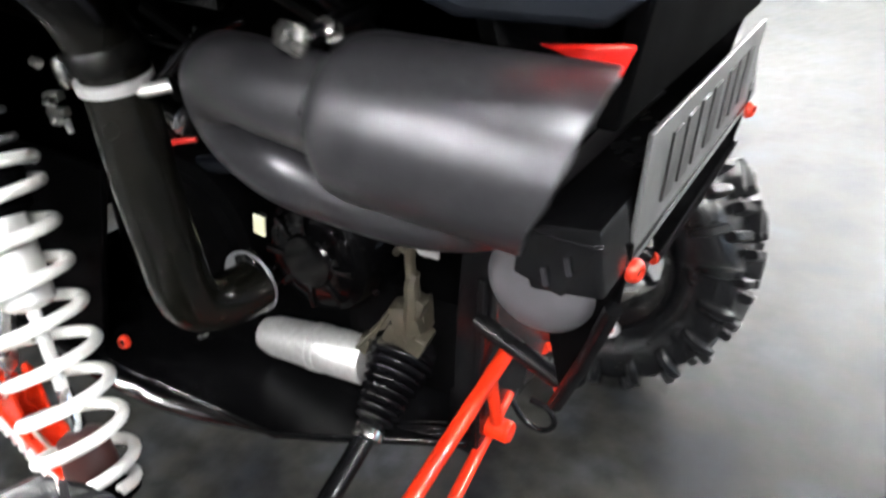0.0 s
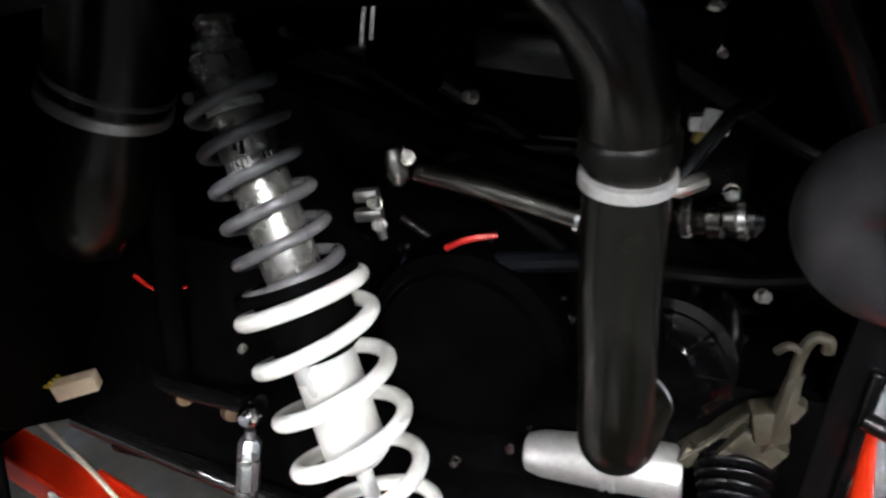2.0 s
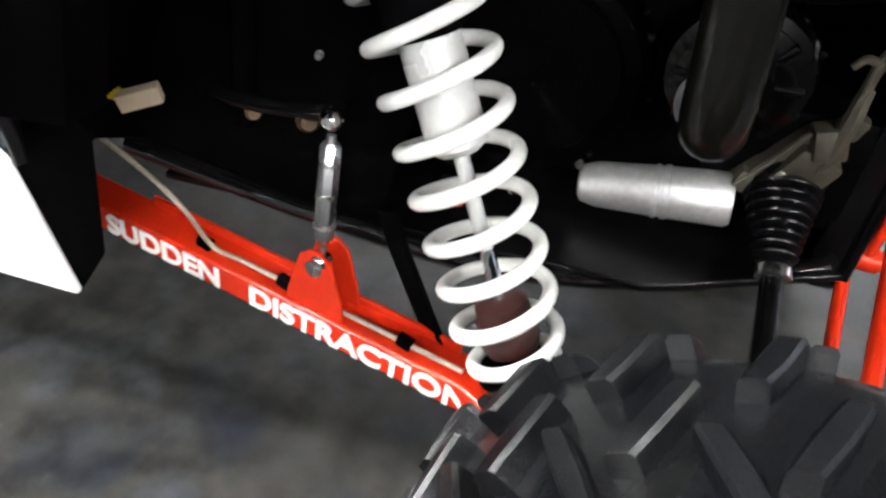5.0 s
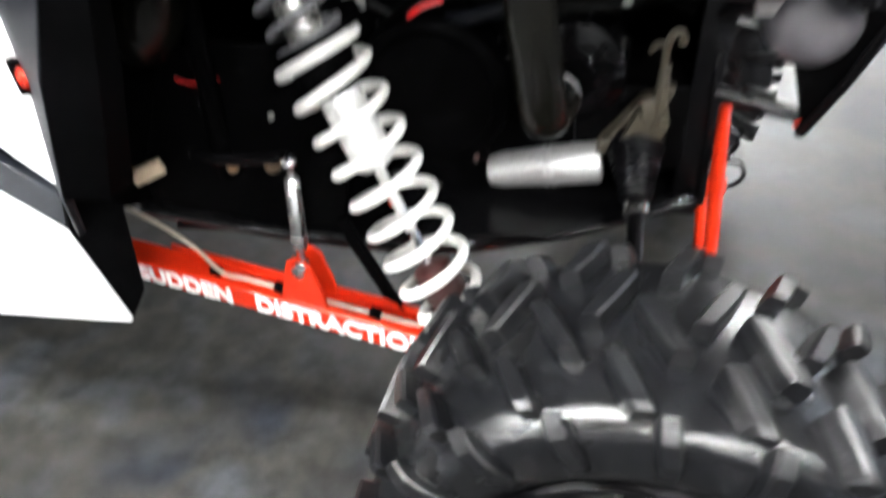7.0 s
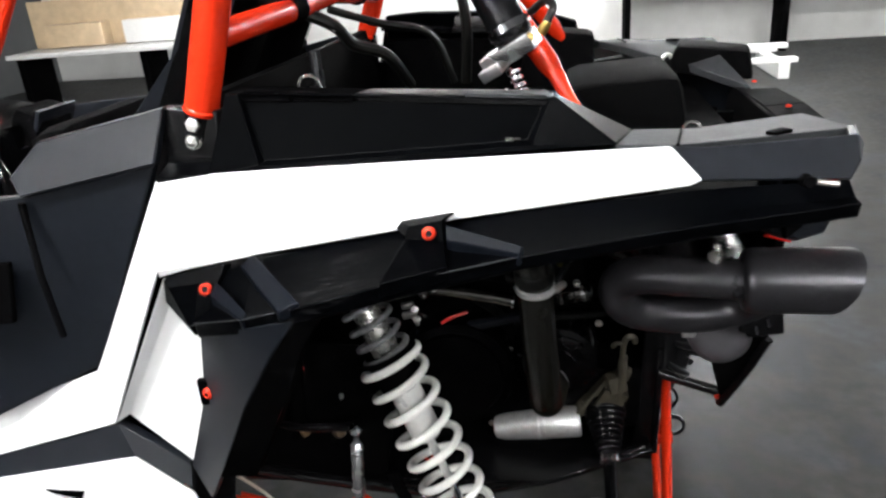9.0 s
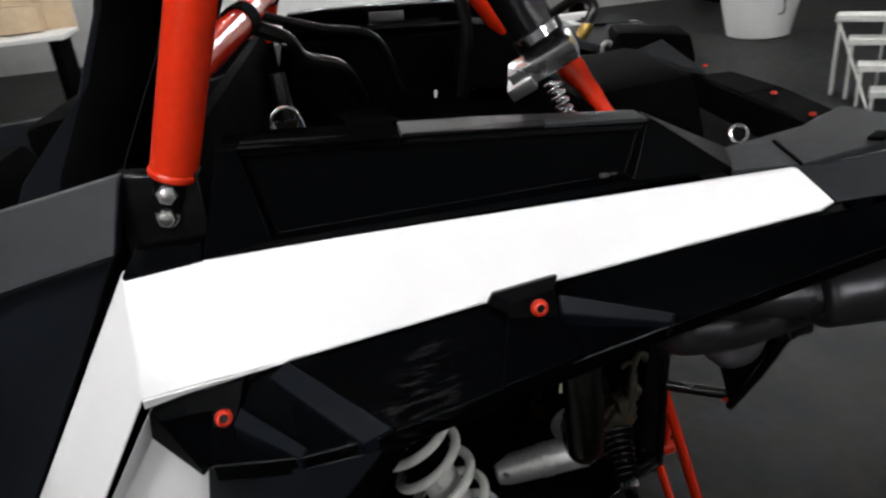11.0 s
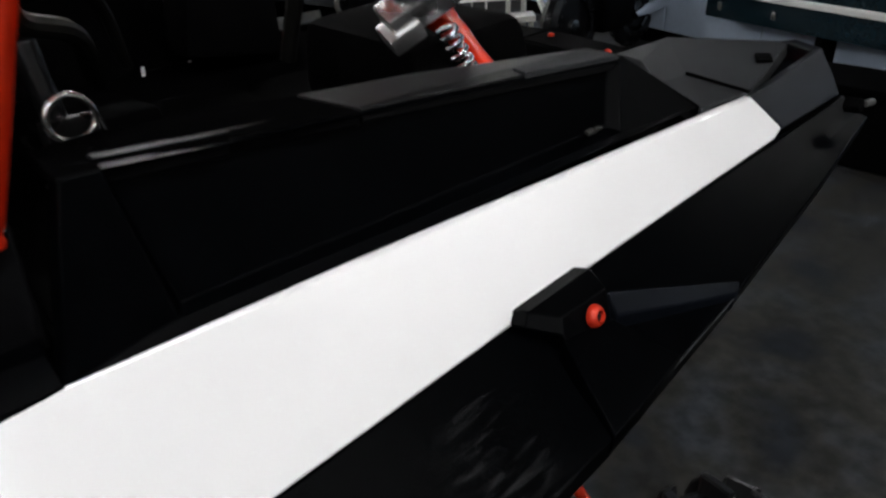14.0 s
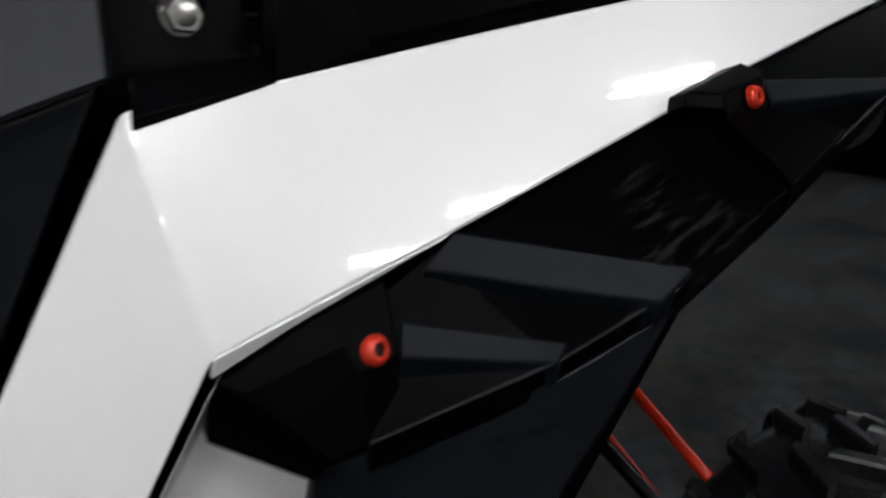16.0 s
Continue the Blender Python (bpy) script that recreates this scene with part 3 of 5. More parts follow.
    step = [(-.236, -.5755, 1.4015), (-.118, -.5790, 1.3945), (-.120, -.560, 1.3955), (-.234, -.556, 1.4015)]
    part("lip_step", shell(step, [(0, 1, 2, 3)], (0, 0, -0.006), s), DECK_LIT, b, bevel=0.001)
    end = [(-.108, -.575, 1.392), (-.022, -.614, 1.329), (.005, -.540, 1.331), (-.112, -.544, 1.3935)]
    part("end_slope", shell(end, [(0, 1, 2, 3)], (0, 0.0, -0.012), s), BLACK_PLASTIC, b, bevel=0.002)
    part("latch", block((-.167, -.596, 1.336), (.022, .006, .004), (20, 0, 3), s, bevel=.0015), ZINC, b, "small bright metal latch")
    # cage foot plate and its two bolts
    foot = [(-.742, -.549, 1.298), (-.642, -.549, 1.298), (-.640, -.547, 1.388), (-.735, -.546, 1.396)]
    f = part("cage_foot", shell(foot, [(0, 1, 2, 3)], (0, 0.03, 0), s), FRAME_BLACK, car, "black cage foot plate with two bolts", bevel=0.003)
    ledge = [(-.740, -.597, 1.292), (-.646, -.594, 1.297), (-.648, -.573, 1.312), (-.728, -.567, 1.311), (-.648, -.552, 1.312), (-.728, -.552, 1.311)]
    part("foot_ledge", shell(ledge, [(0, 1, 2, 3), (3, 2, 4, 5)], (0, .006, -.010), s), BLACK_PLASTIC, f, bevel=.002)
    for x, z in ((-.678, 1.368), (-.685, 1.340)):
        part("bolt", hexagon_head((x, -.549 * s, z), (0, -s, .1), .0215, .011), ZINC, f, "bright hexagon bolt head")


def tail(s):
    # deck facets carry the fall of light in their lighter grey
    deck = [(-.025, -.617, 1.328), (.005, -.541, 1.331), (.058, -.620, 1.3255), (.076, -.529, 1.3245), (.210, -.492, 1.311), (.297, -.347, 1.302), (.344, -.214, 1.246), (.317, -.528, 1.320), (.225, -.355, 1.281), (.180, -.577, 1.322)]
    d = part("tail_deck", shell(deck, [(0, 2, 3, 1), (2, 9, 4, 3), (9, 7, 4), (1, 3, 4, 5, 8), (8, 5, 6), (5, 4, 7)], (0, 0, -0.02), s), DECK_LIT, car, "faceted plastic tail deck, coloured grey as if lit", bevel=0.002, angle=8)
    part("deck_seam", block((.0675, -.575, 1.3262), (.0035, .092, .004), (0, 0, -11), s), SATIN_PLASTIC, d)
    part("deck_slot", block((.206, -.553, 1.3225), (.034, .020, .006), (0, -1, 35), s, bevel=.003), SATIN_PLASTIC, d)
    # corner is grey instead of black to show its side face lit
    corner = [(.049, -.627, 1.326), (.100, -.614, 1.320), (.301, -.580, 1.322), (.309, -.540, 1.326), (.322, -.548, 1.300), (.302, -.600, 1.290), (.284, -.622, 1.272), (.090, -.651, 1.284), (.304, -.556, 1.240), (.346, -.420, 1.290), (.350, -.415, 1.264), (.276, -.560, 1.215)]
    part("tail_corner", shell(corner, [(0, 1, 2, 5, 6, 7), (2, 3, 4, 5), (5, 4, 8), (5, 8, 6), (3, 9, 10, 4), (4, 10, 8), (6, 8, 11)], (-.008, 0.010, -.004), s), GREY_PLASTIC, car, "plastic tail corner in a dark grey that includes its lighting", bevel=0.002, angle=14)
    g = part("tail_catch", lathe((.215, -.660 * s, 1.284), (.215, -.678 * s, 1.286), [(0, .009), (.8, .009), (1, .007)], 20), SATIN_PLASTIC, car)
    part("catch_pin", sweep([(.224, -.676 * s, 1.286), (.250, -.675 * s, 1.282)], .004, 12), ZINC, g, "bright metal pin")
    cheek = [(.222, -.562, 1.250), (.284, -.520, 1.250), (.262, -.522, 1.165), (.232, -.550, 1.155)]
    part("lamp_cheek", shell(cheek, [(0, 1, 2, 3)], (-.004, .012, 0), s), SATIN_PLASTIC, car, bevel=.003)
    lens = [(.252, -.528, 1.245), (.350, -.415, 1.262), (.366, -.385, 1.215), (.345, -.422, 1.149), (.288, -.484, 1.160), (.263, -.508, 1.189)]
    l = part("tail_lamp", shell(lens, [(0, 1, 2, 3, 4, 5)], (-.022, .018, 0), s), LENS_RED, car, "glossy red tail lamp lens", bevel=0.006)
    # bezel likewise takes grey for the light on its lower part
    bez = [(.222, -.556, 1.262), (.352, -.408, 1.285), (.376, -.370, 1.225), (.358, -.404, 1.142), (.333, -.436, 1.118), (.272, -.500, 1.130), (.232, -.542, 1.160)]
    part("lamp_bezel", shell([(x - .006, y + .005, z) for x, y, z in bez], [(0, 1, 2, 3, 4, 5, 6)], (-.03, .024, 0), s), GREY_PLASTIC, l, "lamp bezel in a dark grey that includes its lighting", bevel=0.006)
    refl = [(.252, -.352, 1.084), (.316, -.328, 1.087), (.307, -.331, 1.062)]
    part("reflector", shell(refl, [(0, 1, 2)], (-.006, .006, 0), s), LENS_RED, car, "small red triangular reflector", bevel=0.002)
    wing = [(.10, -.36, 1.20), (.29, -.33, 1.17), (.285, -.24, 1.05), (.22, -.28, 1.08), (.08, -.35, 1.16)]
    part("tail_underside", shell(wing, [(0, 1, 2, 3, 4)], (0, .02, .01), s), SATIN_PLASTIC, car, bevel=0.003)


for s in (1, -1):
    quarter_panel(s)
    panel_flange(s)
    panel_inset(s)
    rocker(s)
    fender_flare(s)
    bed_side(s)
    tail(s)

part("tailgate", shell([(.335, -.30, 1.24), (.335, .30, 1.24), (.300, .30, 1.01), (.300, -.30, 1.01)], [(0, 1, 2, 3)], (-.02, 0, 0)), SATIN_PLASTIC, car, "black plastic tailgate", bevel=.004)
part("tail_hump", block((.29, .43, 1.285), (.22, .18, .07), (0, 6, -12), taper=.8, bevel=.015), SATIN_PLASTIC, car, "black plastic hump on the far tail deck")
part("bed_floor", shell([(-.62, -.50, 1.20), (.24, -.50, 1.22), (.24, .50, 1.22), (-.62, .50, 1.20)], [(0, 1, 2, 3)], (0, 0, -.02)), SATIN_PLASTIC, car, "black load bed floor")
part("bed_bulkhead", shell([(-.62, -.50, 1.19), (-.62, .50, 1.19), (-.66, .50, 1.405), (-.66, -.50, 1.405)], [(0, 1, 2, 3)], (-.02, 0, 0)), SATIN_PLASTIC, car, "black bulkhead behind the seats")
part("bed_inner_wall", shell([(-.62, -.50, 1.19), (.06, -.50, 1.21), (-.08, -.50, 1.355), (-.60, -.50, 1.375)], [(0, 1, 2, 3)], (0, .02, 0)), SATIN_PLASTIC, car, bevel=.003)
part("bed_inner_wall", shell([(-.62, -.50, 1.19), (.06, -.50, 1.21), (-.08, -.50, 1.355), (-.60, -.50, 1.375)], [(0, 1, 2, 3)], (0, .02, 0), -1), SATIN_PLASTIC, car, bevel=.003)

part("bed_rail", shell([(.318, -.216, 1.240), (.400, -.200, 1.243), (.408, 0, 1.246), (.322, 0, 1.243)], [(0, 1, 2, 3)], (0, 0, -.02)), SATIN_PLASTIC, car, "dark rear rail of the bed", bevel=.004)
part("bed_rail", shell([(.318, -.216, 1.240), (.400, -.200, 1.243), (.408, 0, 1.246), (.322, 0, 1.243)], [(0, 1, 2, 3)], (0, 0, -.02), -1), SATIN_PLASTIC, car, bevel=.004)

# near-black lining of the engine bay and wheel wells, added to stand for their shade
part("bay_firewall", shell([(-.862, -.46, .600), (-.862, .46, .600), (-.68, .59, 1.12), (-.68, -.59, 1.12), (-.80, -.55, .74), (-.80, .55, .74), (-.86, -.33, .535), (-.86, .33, .535)], [(0, 1, 5, 4), (4, 5, 2, 3), (6, 7, 1, 0)], (-.02, 0, 0)), ENGINE_BLACK, car, "near-black shade lining in front of the rear wheel", bevel=.004)
part("bay_roof", shell([(-.66, -.63, 1.13), (.20, -.60, 1.20), (.20, .60, 1.20), (-.66, .63, 1.13)], [(0, 1, 2, 3)], (0, 0, .015)), ENGINE_BLACK, car, "near-black shade lining above the rear wheel")
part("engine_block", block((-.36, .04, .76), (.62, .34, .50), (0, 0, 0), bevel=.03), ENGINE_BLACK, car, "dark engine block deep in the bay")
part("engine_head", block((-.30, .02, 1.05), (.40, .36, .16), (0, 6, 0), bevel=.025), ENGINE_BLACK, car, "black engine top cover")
part("bay_partition", shell([(-.88, .20, .50), (.06, .20, .50), (.28, .20, .92), (.33, .20, 1.19), (-.80, .20, 1.19)], [(0, 1, 2, 3, 4)], (0, .012, 0)), ENGINE_BLACK, car, "near-black sheet added behind the engine to stand for shade")
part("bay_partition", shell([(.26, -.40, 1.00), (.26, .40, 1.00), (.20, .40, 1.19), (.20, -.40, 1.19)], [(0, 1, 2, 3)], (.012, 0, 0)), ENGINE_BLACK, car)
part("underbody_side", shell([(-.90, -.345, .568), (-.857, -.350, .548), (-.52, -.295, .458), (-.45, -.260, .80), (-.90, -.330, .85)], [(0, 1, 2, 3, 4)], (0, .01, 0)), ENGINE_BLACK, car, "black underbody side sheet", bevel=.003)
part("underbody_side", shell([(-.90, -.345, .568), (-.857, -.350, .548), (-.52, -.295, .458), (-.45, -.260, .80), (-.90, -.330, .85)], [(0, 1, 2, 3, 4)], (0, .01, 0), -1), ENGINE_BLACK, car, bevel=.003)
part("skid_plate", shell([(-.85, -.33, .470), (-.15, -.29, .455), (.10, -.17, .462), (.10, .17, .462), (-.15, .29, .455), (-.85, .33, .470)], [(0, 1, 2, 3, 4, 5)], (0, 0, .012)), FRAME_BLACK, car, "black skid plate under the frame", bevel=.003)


# ---- suspension ----
SP_DOWN = V(.2216, -.081, -.527).normalized()
SP_REF = V(-.517, -.395, 1.053)


def sp(z, s=1):
    """A point on the shock absorber's axis at the height z."""
    p = SP_REF + SP_DOWN * ((z - SP_REF.z) / SP_DOWN.z)
    return V(p.x, p.y * s, p.z)


def shock(s):
    body = part("shock_absorber", lathe(sp(1.085, s), sp(.600, s), [(0, .014), (.02, .024), (.10, .0265), (.44, .0265), (.45, .0265), (.56, .0275), (.57, .0315), (.78, .0315), (.795, .022), (.80, .0085), (1, .0085)], 32), SHOCK_SILVER, car, "long coil-over shock with a black upper and white lower spring")
    part("shaft", lathe(sp(.62, s), sp(.46, s), [(0, .0085), (1, .0085)], 20), CHROME, body, "polished shock shaft")
    part("upper_spring", coil(sp(1.048, s), sp(.872, s), lambda t: .0390 + .0085 * t, .0060, 6.3, 1.2), SPRING_BLACK, body, "thin grey-black upper spring")
    part("spring_divider", lathe(sp(.880, s), sp(.806, s), [(0, .030), (.03, .060), (.13, .061), (.15, .046), (.9, .043), (1, .032)], 36), SATIN_PLASTIC, body, "black spring divider")
    part("main_spring", coil(sp(.864, s), sp(.469, s), lambda t: .0598 - .0042 * t - (.0119 * (t - .86) / .14 if t > .86 else 0), .0083, 9.172, 3.555, flat=.92), SPRING_WHITE, body, "thick white lower spring")
    part("bump_stop", lathe(sp(.545, s), sp(.485, s), [(0, .020), (.1, .030), (.8, .034), (1, .03)], 28), surface("maroon_bump_stop", (.045, .010, .008), .45), body, "dark red bump stop")
    part("spring_seat", lathe(sp(.468, s), sp(.448, s), [(0, .040), (.2, .048), (.6, .048), (1, .034)], 36), SATIN_PLASTIC, body)
    part("lower_eye", lathe(sp(.448, s), sp(.392, s), [(0, .024), (.5, .018), (.9, .018), (1, .010)], 20), ALUMINIUM, body)
    part("top_cap", lathe(sp(1.128, s) + V(.016, 0, .004), sp(1.064, s), [(0, .006), (.12, .017), (.45, .019), (.5, .016), (.62, .016), (.70, .0225), (1, .0255)], 32), SHOCK_GREY, body, "grey metal top eye")
    part("upper_sleeve", lathe(sp(1.075, s), sp(.880, s), [(0, .0235), (.03, .0270), (.20, .0275), (.22, .0262), (.25, .0262), (.27, .0285), (.44, .0285), (.455, .0265), (.50, .0265), (.515, .0275), (.97, .0275), (1, .0268)], 36), SHOCK_GREY, body, "dull grey metal upper body")
    for k in range(5):
        a = sp(1.012 - .002 * k, s)
        part("label_bar", block((a.x + .004 + .006 * (k - 2), a.y * s - .0285, a.z), (.0035, .003, .012)), SHOCK_SILVER, body)
    part("body_label", lathe(sp(.985, s), sp(.980, s), [(0, .0245), (1, .0245)], 32), RED_WIRE, body, "thin red ring")
    part("strap", sweep([(-.470, -.392 * s, .560), (-.453, -.400 * s, .519), (-.340, -.428 * s, .285)], 1, ring=[(-.004, -.016), (.004, -.016), (.004, .016), (-.004, .016)]), SATIN_PLASTIC, body, "flat black strap behind the spring")
    bottom = sp(.395, s)
    br = part("shock_mount", block((bottom.x, bottom.y * s, bottom.z - .020), (.036, .005, .034), (0, -10, -14), s, bevel=.002), RED, car, "red steel shock mount")
    part("mount_ear", block((bottom.x + .012, (bottom.y * s + .05), bottom.z - .020), (.044, .005, .040), (0, -10, -14), s, bevel=.002), RED, br)
    part("mount_bolt", lathe(V(bottom.x, bottom.y - .035 * s, bottom.z), V(bottom.x, bottom.y + .06 * s, bottom.z), [(0, .011), (.1, .011), (.1, .006), (.9, .006), (.9, .011), (1, .011)], 6), ZINC, br)


def trailing_arm(s):
    """Red box-section arm from the frame pivot to the wheel, with a link tab, lettering and a clipped brake line."""
    a, b = V(-1.25, -.322, .453), V(-.330, -.452, .366)
    way = (b - a).normalized()
    h, t = .0235, .028
    ring = [(-t, -h), (t, -h), (t, h), (-t, h)]
    arm = part("trailing_arm", sweep([a, a.lerp(b, .3), a.lerp(b, .7), b, b + way * .06 + V(.0, -.02, -.004), b + way * .20 + V(0, -.045, .0)], 1, ring=[(u, v) for u, v in ring]) if s > 0 else sweep([V(p.x, -p.y, p.z) for p in (a, a.lerp(b, .5), b, b + way * .2 + V(0, -.045, 0))], 1, ring=ring), RED, car, "red box-section trailing arm with white lettering", bevel=.004)
    if s < 0:
        return
    up = (V(0, 0, 1) - way * way.z).normalized()
    out = way.cross(up).normalized()
    out = out if out.y < 0 else -out
    # upper flange strip along the arm, set in from the face
    part("top_flange", sweep([a.lerp(b, .42) + up * (h + .004) - out * .025, a.lerp(b, .97) + up * (h + .004) - out * .025], 1, ring=[(-.003, -.008), (.003, -.008), (.003, .008), (-.003, .008)]), RED, arm, bevel=.001)
    tab = bmesh.new()
    c = V(-.548, -.4435, .466)
    outline = [(-.050, -.078), (.048, -.078), (.040, -.020), (.022, .032), (.008, .042), (-.010, .042), (-.024, .030), (-.040, -.030)]
    for off in (0.0, .038):
        vs = [[tab.verts.new(c + way * u + up * v - out * (off + d)) for u, v in outline] for d in (0, .006)]
        tab.faces.new(vs[0])
        tab.faces.new(list(reversed(vs[1])))
        for k in range(len(outline)):
            q = (k + 1) % len(outline)
            tab.faces.new((vs[0][k], vs[1][k], vs[1][q], vs[0][q]))
    part("link_tab", tab, RED, arm, "red link tab", bevel=.0015)
    part("tab_hole", lathe(c + up * .016 - way * .002 + out * .0005, c + up * .016 - way * .002 + out * .003, [(0, .012), (.6, .012), (1, .010)], 20), ZINC, arm)
    m = Matrix((way, up, out)).transposed().to_4x4()
    for words, x0, width in (("SUDDEN", -.906, .206), ("DISTRACTION", -.650, .338)):
        mm = m.copy()
        mm.translation = a.lerp(b, (x0 - a.x) / (b.x - a.x)) + out * (t + .001) - up * .0175
        written(words, .034, LETTER_WHITE, mm, arm, label="white block lettering", width=width)
    line = [(-.93, -.40, .60), (-.80, -.42, .545), (-.745, -.425, .503)] + [tuple(a.lerp(b, q) + up * (h + .012) + out * .012) for q in (.57, .62, .68, .76)]
    ln = part("brake_line", sweep(spline(line), .0035, 8), STEEL_LINE, car, "thin braided brake line clipped to the arm")
    part("brake_line", sweep(spline([tuple(a.lerp(b, q) + up * (h + .010) + out * .012) for q in (.80, .86, .93, .99)]), .0035, 8), STEEL_LINE, car)
    for q in (.555, .70, .90):
        part("line_clip", block(a.lerp(b, q) + up * (h + .010) + out * .010, (.022, .014, .016), (0, 16, -7), bevel=.003), SATIN_PLASTIC, ln)


def stabiliser_link():
    top, low = V(-.538, -.394, .672), V(-.540, -.436, .494)
    w = (low - top).normalized()
    ln = part("stabiliser_link", lathe(top + w * .02, low - w * .012, [(0, .006), (.06, .006), (.06, .0095), (.10, .0135), (.86, .0135), (.9, .0095), (.94, .006), (1, .006)], 8), ALUMINIUM, car, "bright aluminium stabiliser link with ball ends")
    for p, r in ((top, .015), (low, .013)):
        part("ball_end", lathe(p + V(0, -r, 0), p + V(0, r, 0), [(0, r * .5), (.12, r * .8), (.35, r), (.65, r), (.88, r * .8), (1, r * .5)], 20), CHROME, ln, "shiny ball end")
    for q in (.30, .52, .74):
        c = top.lerp(low, q)
        part("link_ring", lathe(c - w * .002, c + w * .002, [(0, .0142), (1, .0142)], 16), ZINC, ln)
    part("sway_bar", sweep(spline([(-.538, -.375, .672), (-.60, -.365, .655), (-.72, -.34, .640), (-.80, -.26, .63), (-.82, 0, .63)]), .012, 14), FRAME_BLACK, car, "black stabiliser bar")
    part("bushing", lathe((-.580, -.375, .646), (-.60, -.345, .643), [(0, .010), (.2, .015), (.8, .015), (1, .010)], 20), surface("brown_bushing", (.07, .045, .025), .5), car, "brown stabiliser bushing")
    part("bushing", lathe((-.665, -.36, .632), (-.68, -.34, .630), [(0, .008), (.2, .011), (.8, .011), (1, .008)], 20), surface("tan_bushing", (.12, .075, .04), .5), car, "brown stabiliser bushing")


def radius_rods(s):
    a1, b1 = V(.134, -.098 * s, .620), V(.092, -.540 * s, .420)
    r = part("radius_rod", sweep([a1, b1], .0112, 18), RED, car, "round red steel radius rod")
    part("rod_end", lathe(b1, b1 + (b1 - a1).normalized() * .05, [(0, .0165), (.1, .020), (.6, .020), (1, .012)], 16), CAST_ALUMINIUM, r, "bright rod end")
    a2, b2 = V(.114, -.062 * s, .493), V(.098, -.500 * s, .252)
    r2 = part("radius_rod", sweep([a2, b2], .0098, 18), RED, car, "round red steel radius rod")
    part("rod_end", lathe(b2, b2 + (b2 - a2).normalized() * .05, [(0, .0145), (.1, .018), (.6, .018), (1, .011)], 16), CAST_ALUMINIUM, r2, "bright rod end")
    part("rod_gusset", sweep([V(.128, -.155 * s, .592), V(.128, -.126 * s, .482)], .009, 12), RED, r2)
    part("rod_boss", lathe((.108, -.126 * s, .480), (.150, -.126 * s, .480), [(0, .014), (.1, .017), (.9, .017), (1, .014)], 18), RED, r2)


def drive_shaft(s):
    a, b, c = V(-.010, -.150 * s, .580), V(-.003, -.256 * s, .512), V(0, -.640 * s, .345)
    w = b - a
    prof = [(0, .046), (.08, .048)]
    for i in range(8):
        q = .10 + i * .10
        r = .046 - .0030 * i
        prof += [(q, r), (q + .035, r + .003), (q + .055, r + .002), (q + .085, r - .007)]
    prof += [(.92, .020), (1, .019)]
    d = part("drive_shaft", sweep([b, c], .0145, 16), FRAME_BLACK, car, "black drive shaft with a ribbed rubber boot")
    part("boot", lathe(a, b, prof, 28), BOOT_RUBBER, d, "ribbed black rubber boot")
    part("boot_clamp", lathe(b - w * .05, b + w * .08, [(0, .021), (.15, .022), (.85, .022), (1, .018)], 24), ZINC, d, "bright boot clamp")
    part("joint_cup", lathe(a - w * .5, a + w * .04, [(0, .040), (.2, .052), (.9, .052), (1, .048)], 28), ENGINE_BLACK, d)


for s in (1, -1):
    shock(s)
    trailing_arm(s)
    radius_rods(s)
    drive_shaft(s)
stabiliser_link()


# ---- wheels ----


def tyre_at(u):
    """Section of the carcass: u from -1 (outer bead) to 1: offset along the axle and radius."""
    pts = [(-1.0, -.098, .190), (-.86, -.128, .228), (-.70, -.137, .272), (-.55, -.134, .299), (-.40, -.115, .319), (-.2, -.060, .326), (0, 0, .328)]
    v = -abs(u)
    for (ua, ya, ra), (ub, yb, rb) in zip(pts, pts[1:]):
        if ua <= v <= ub:
            k = (v - ua) / (ub - ua)
            y, r = ya + (yb - ya) * k, ra + (rb - ra) * k
            return (y if u < 0 else -y), r
    return 0, .328


def lug_mesh(u0, u1, shift0, shift1, half, height, name):
    """One tread block along the section from u0 to u1; shift: its place round the tyre in metres."""
    bm = bmesh.new()
    steps = 6
    low, rim, top = [], [], []
    for i in range(steps + 1):
        k = i / steps
        u = u0 + (u1 - u0) * k
        y, r = tyre_at(u)
        y2, r2 = tyre_at(u * 1.01)
        ny = 0 if abs(u) < .3 else (-.75 if u < 0 else .75) * min(1, (abs(u) - .3) / .35)
        nr = math.sqrt(max(0, 1 - ny * ny))
        hh = height * (1 - .45 * max(0, abs(u) - .45) / .4)
        sh = shift0 + (shift1 - shift0) * k
        wid = half * (1 + .12 * math.sin(k * 3.1))
        rows = []
        for inset, lift in ((0, -.004), (.002, hh - .005), (.0055, hh)):
            rr, yy = r + nr * lift, y + ny * lift
            rows.append([bm.verts.new((rr * math.sin((sh + d * (wid - inset)) / .33), yy, rr * math.cos((sh + d * (wid - inset)) / .33))) for d in (-1, 1)])
        low.append(rows[0])
        rim.append(rows[1])
        top.append(rows[2])
    for i in range(steps):
        bm.faces.new((top[i][0], top[i][1], top[i + 1][1], top[i + 1][0]))
        for hi, lo in ((top, rim), (rim, low)):
            bm.faces.new((hi[i][0], hi[i + 1][0], lo[i + 1][0], lo[i][0]))
            bm.faces.new((hi[i][1], lo[i][1], lo[i + 1][1], hi[i + 1][1]))
    for hi, lo in ((top, rim), (rim, low)):
        bm.faces.new((hi[0][0], lo[0][0], lo[0][1], hi[0][1]))
        bm.faces.new((hi[-1][0], hi[-1][1], lo[-1][1], lo[-1][0]))
    bmesh.ops.recalc_face_normals(bm, faces=bm.faces)
    me = bpy.data.meshes.new(name)
    bm.to_mesh(me)
    bm.free()
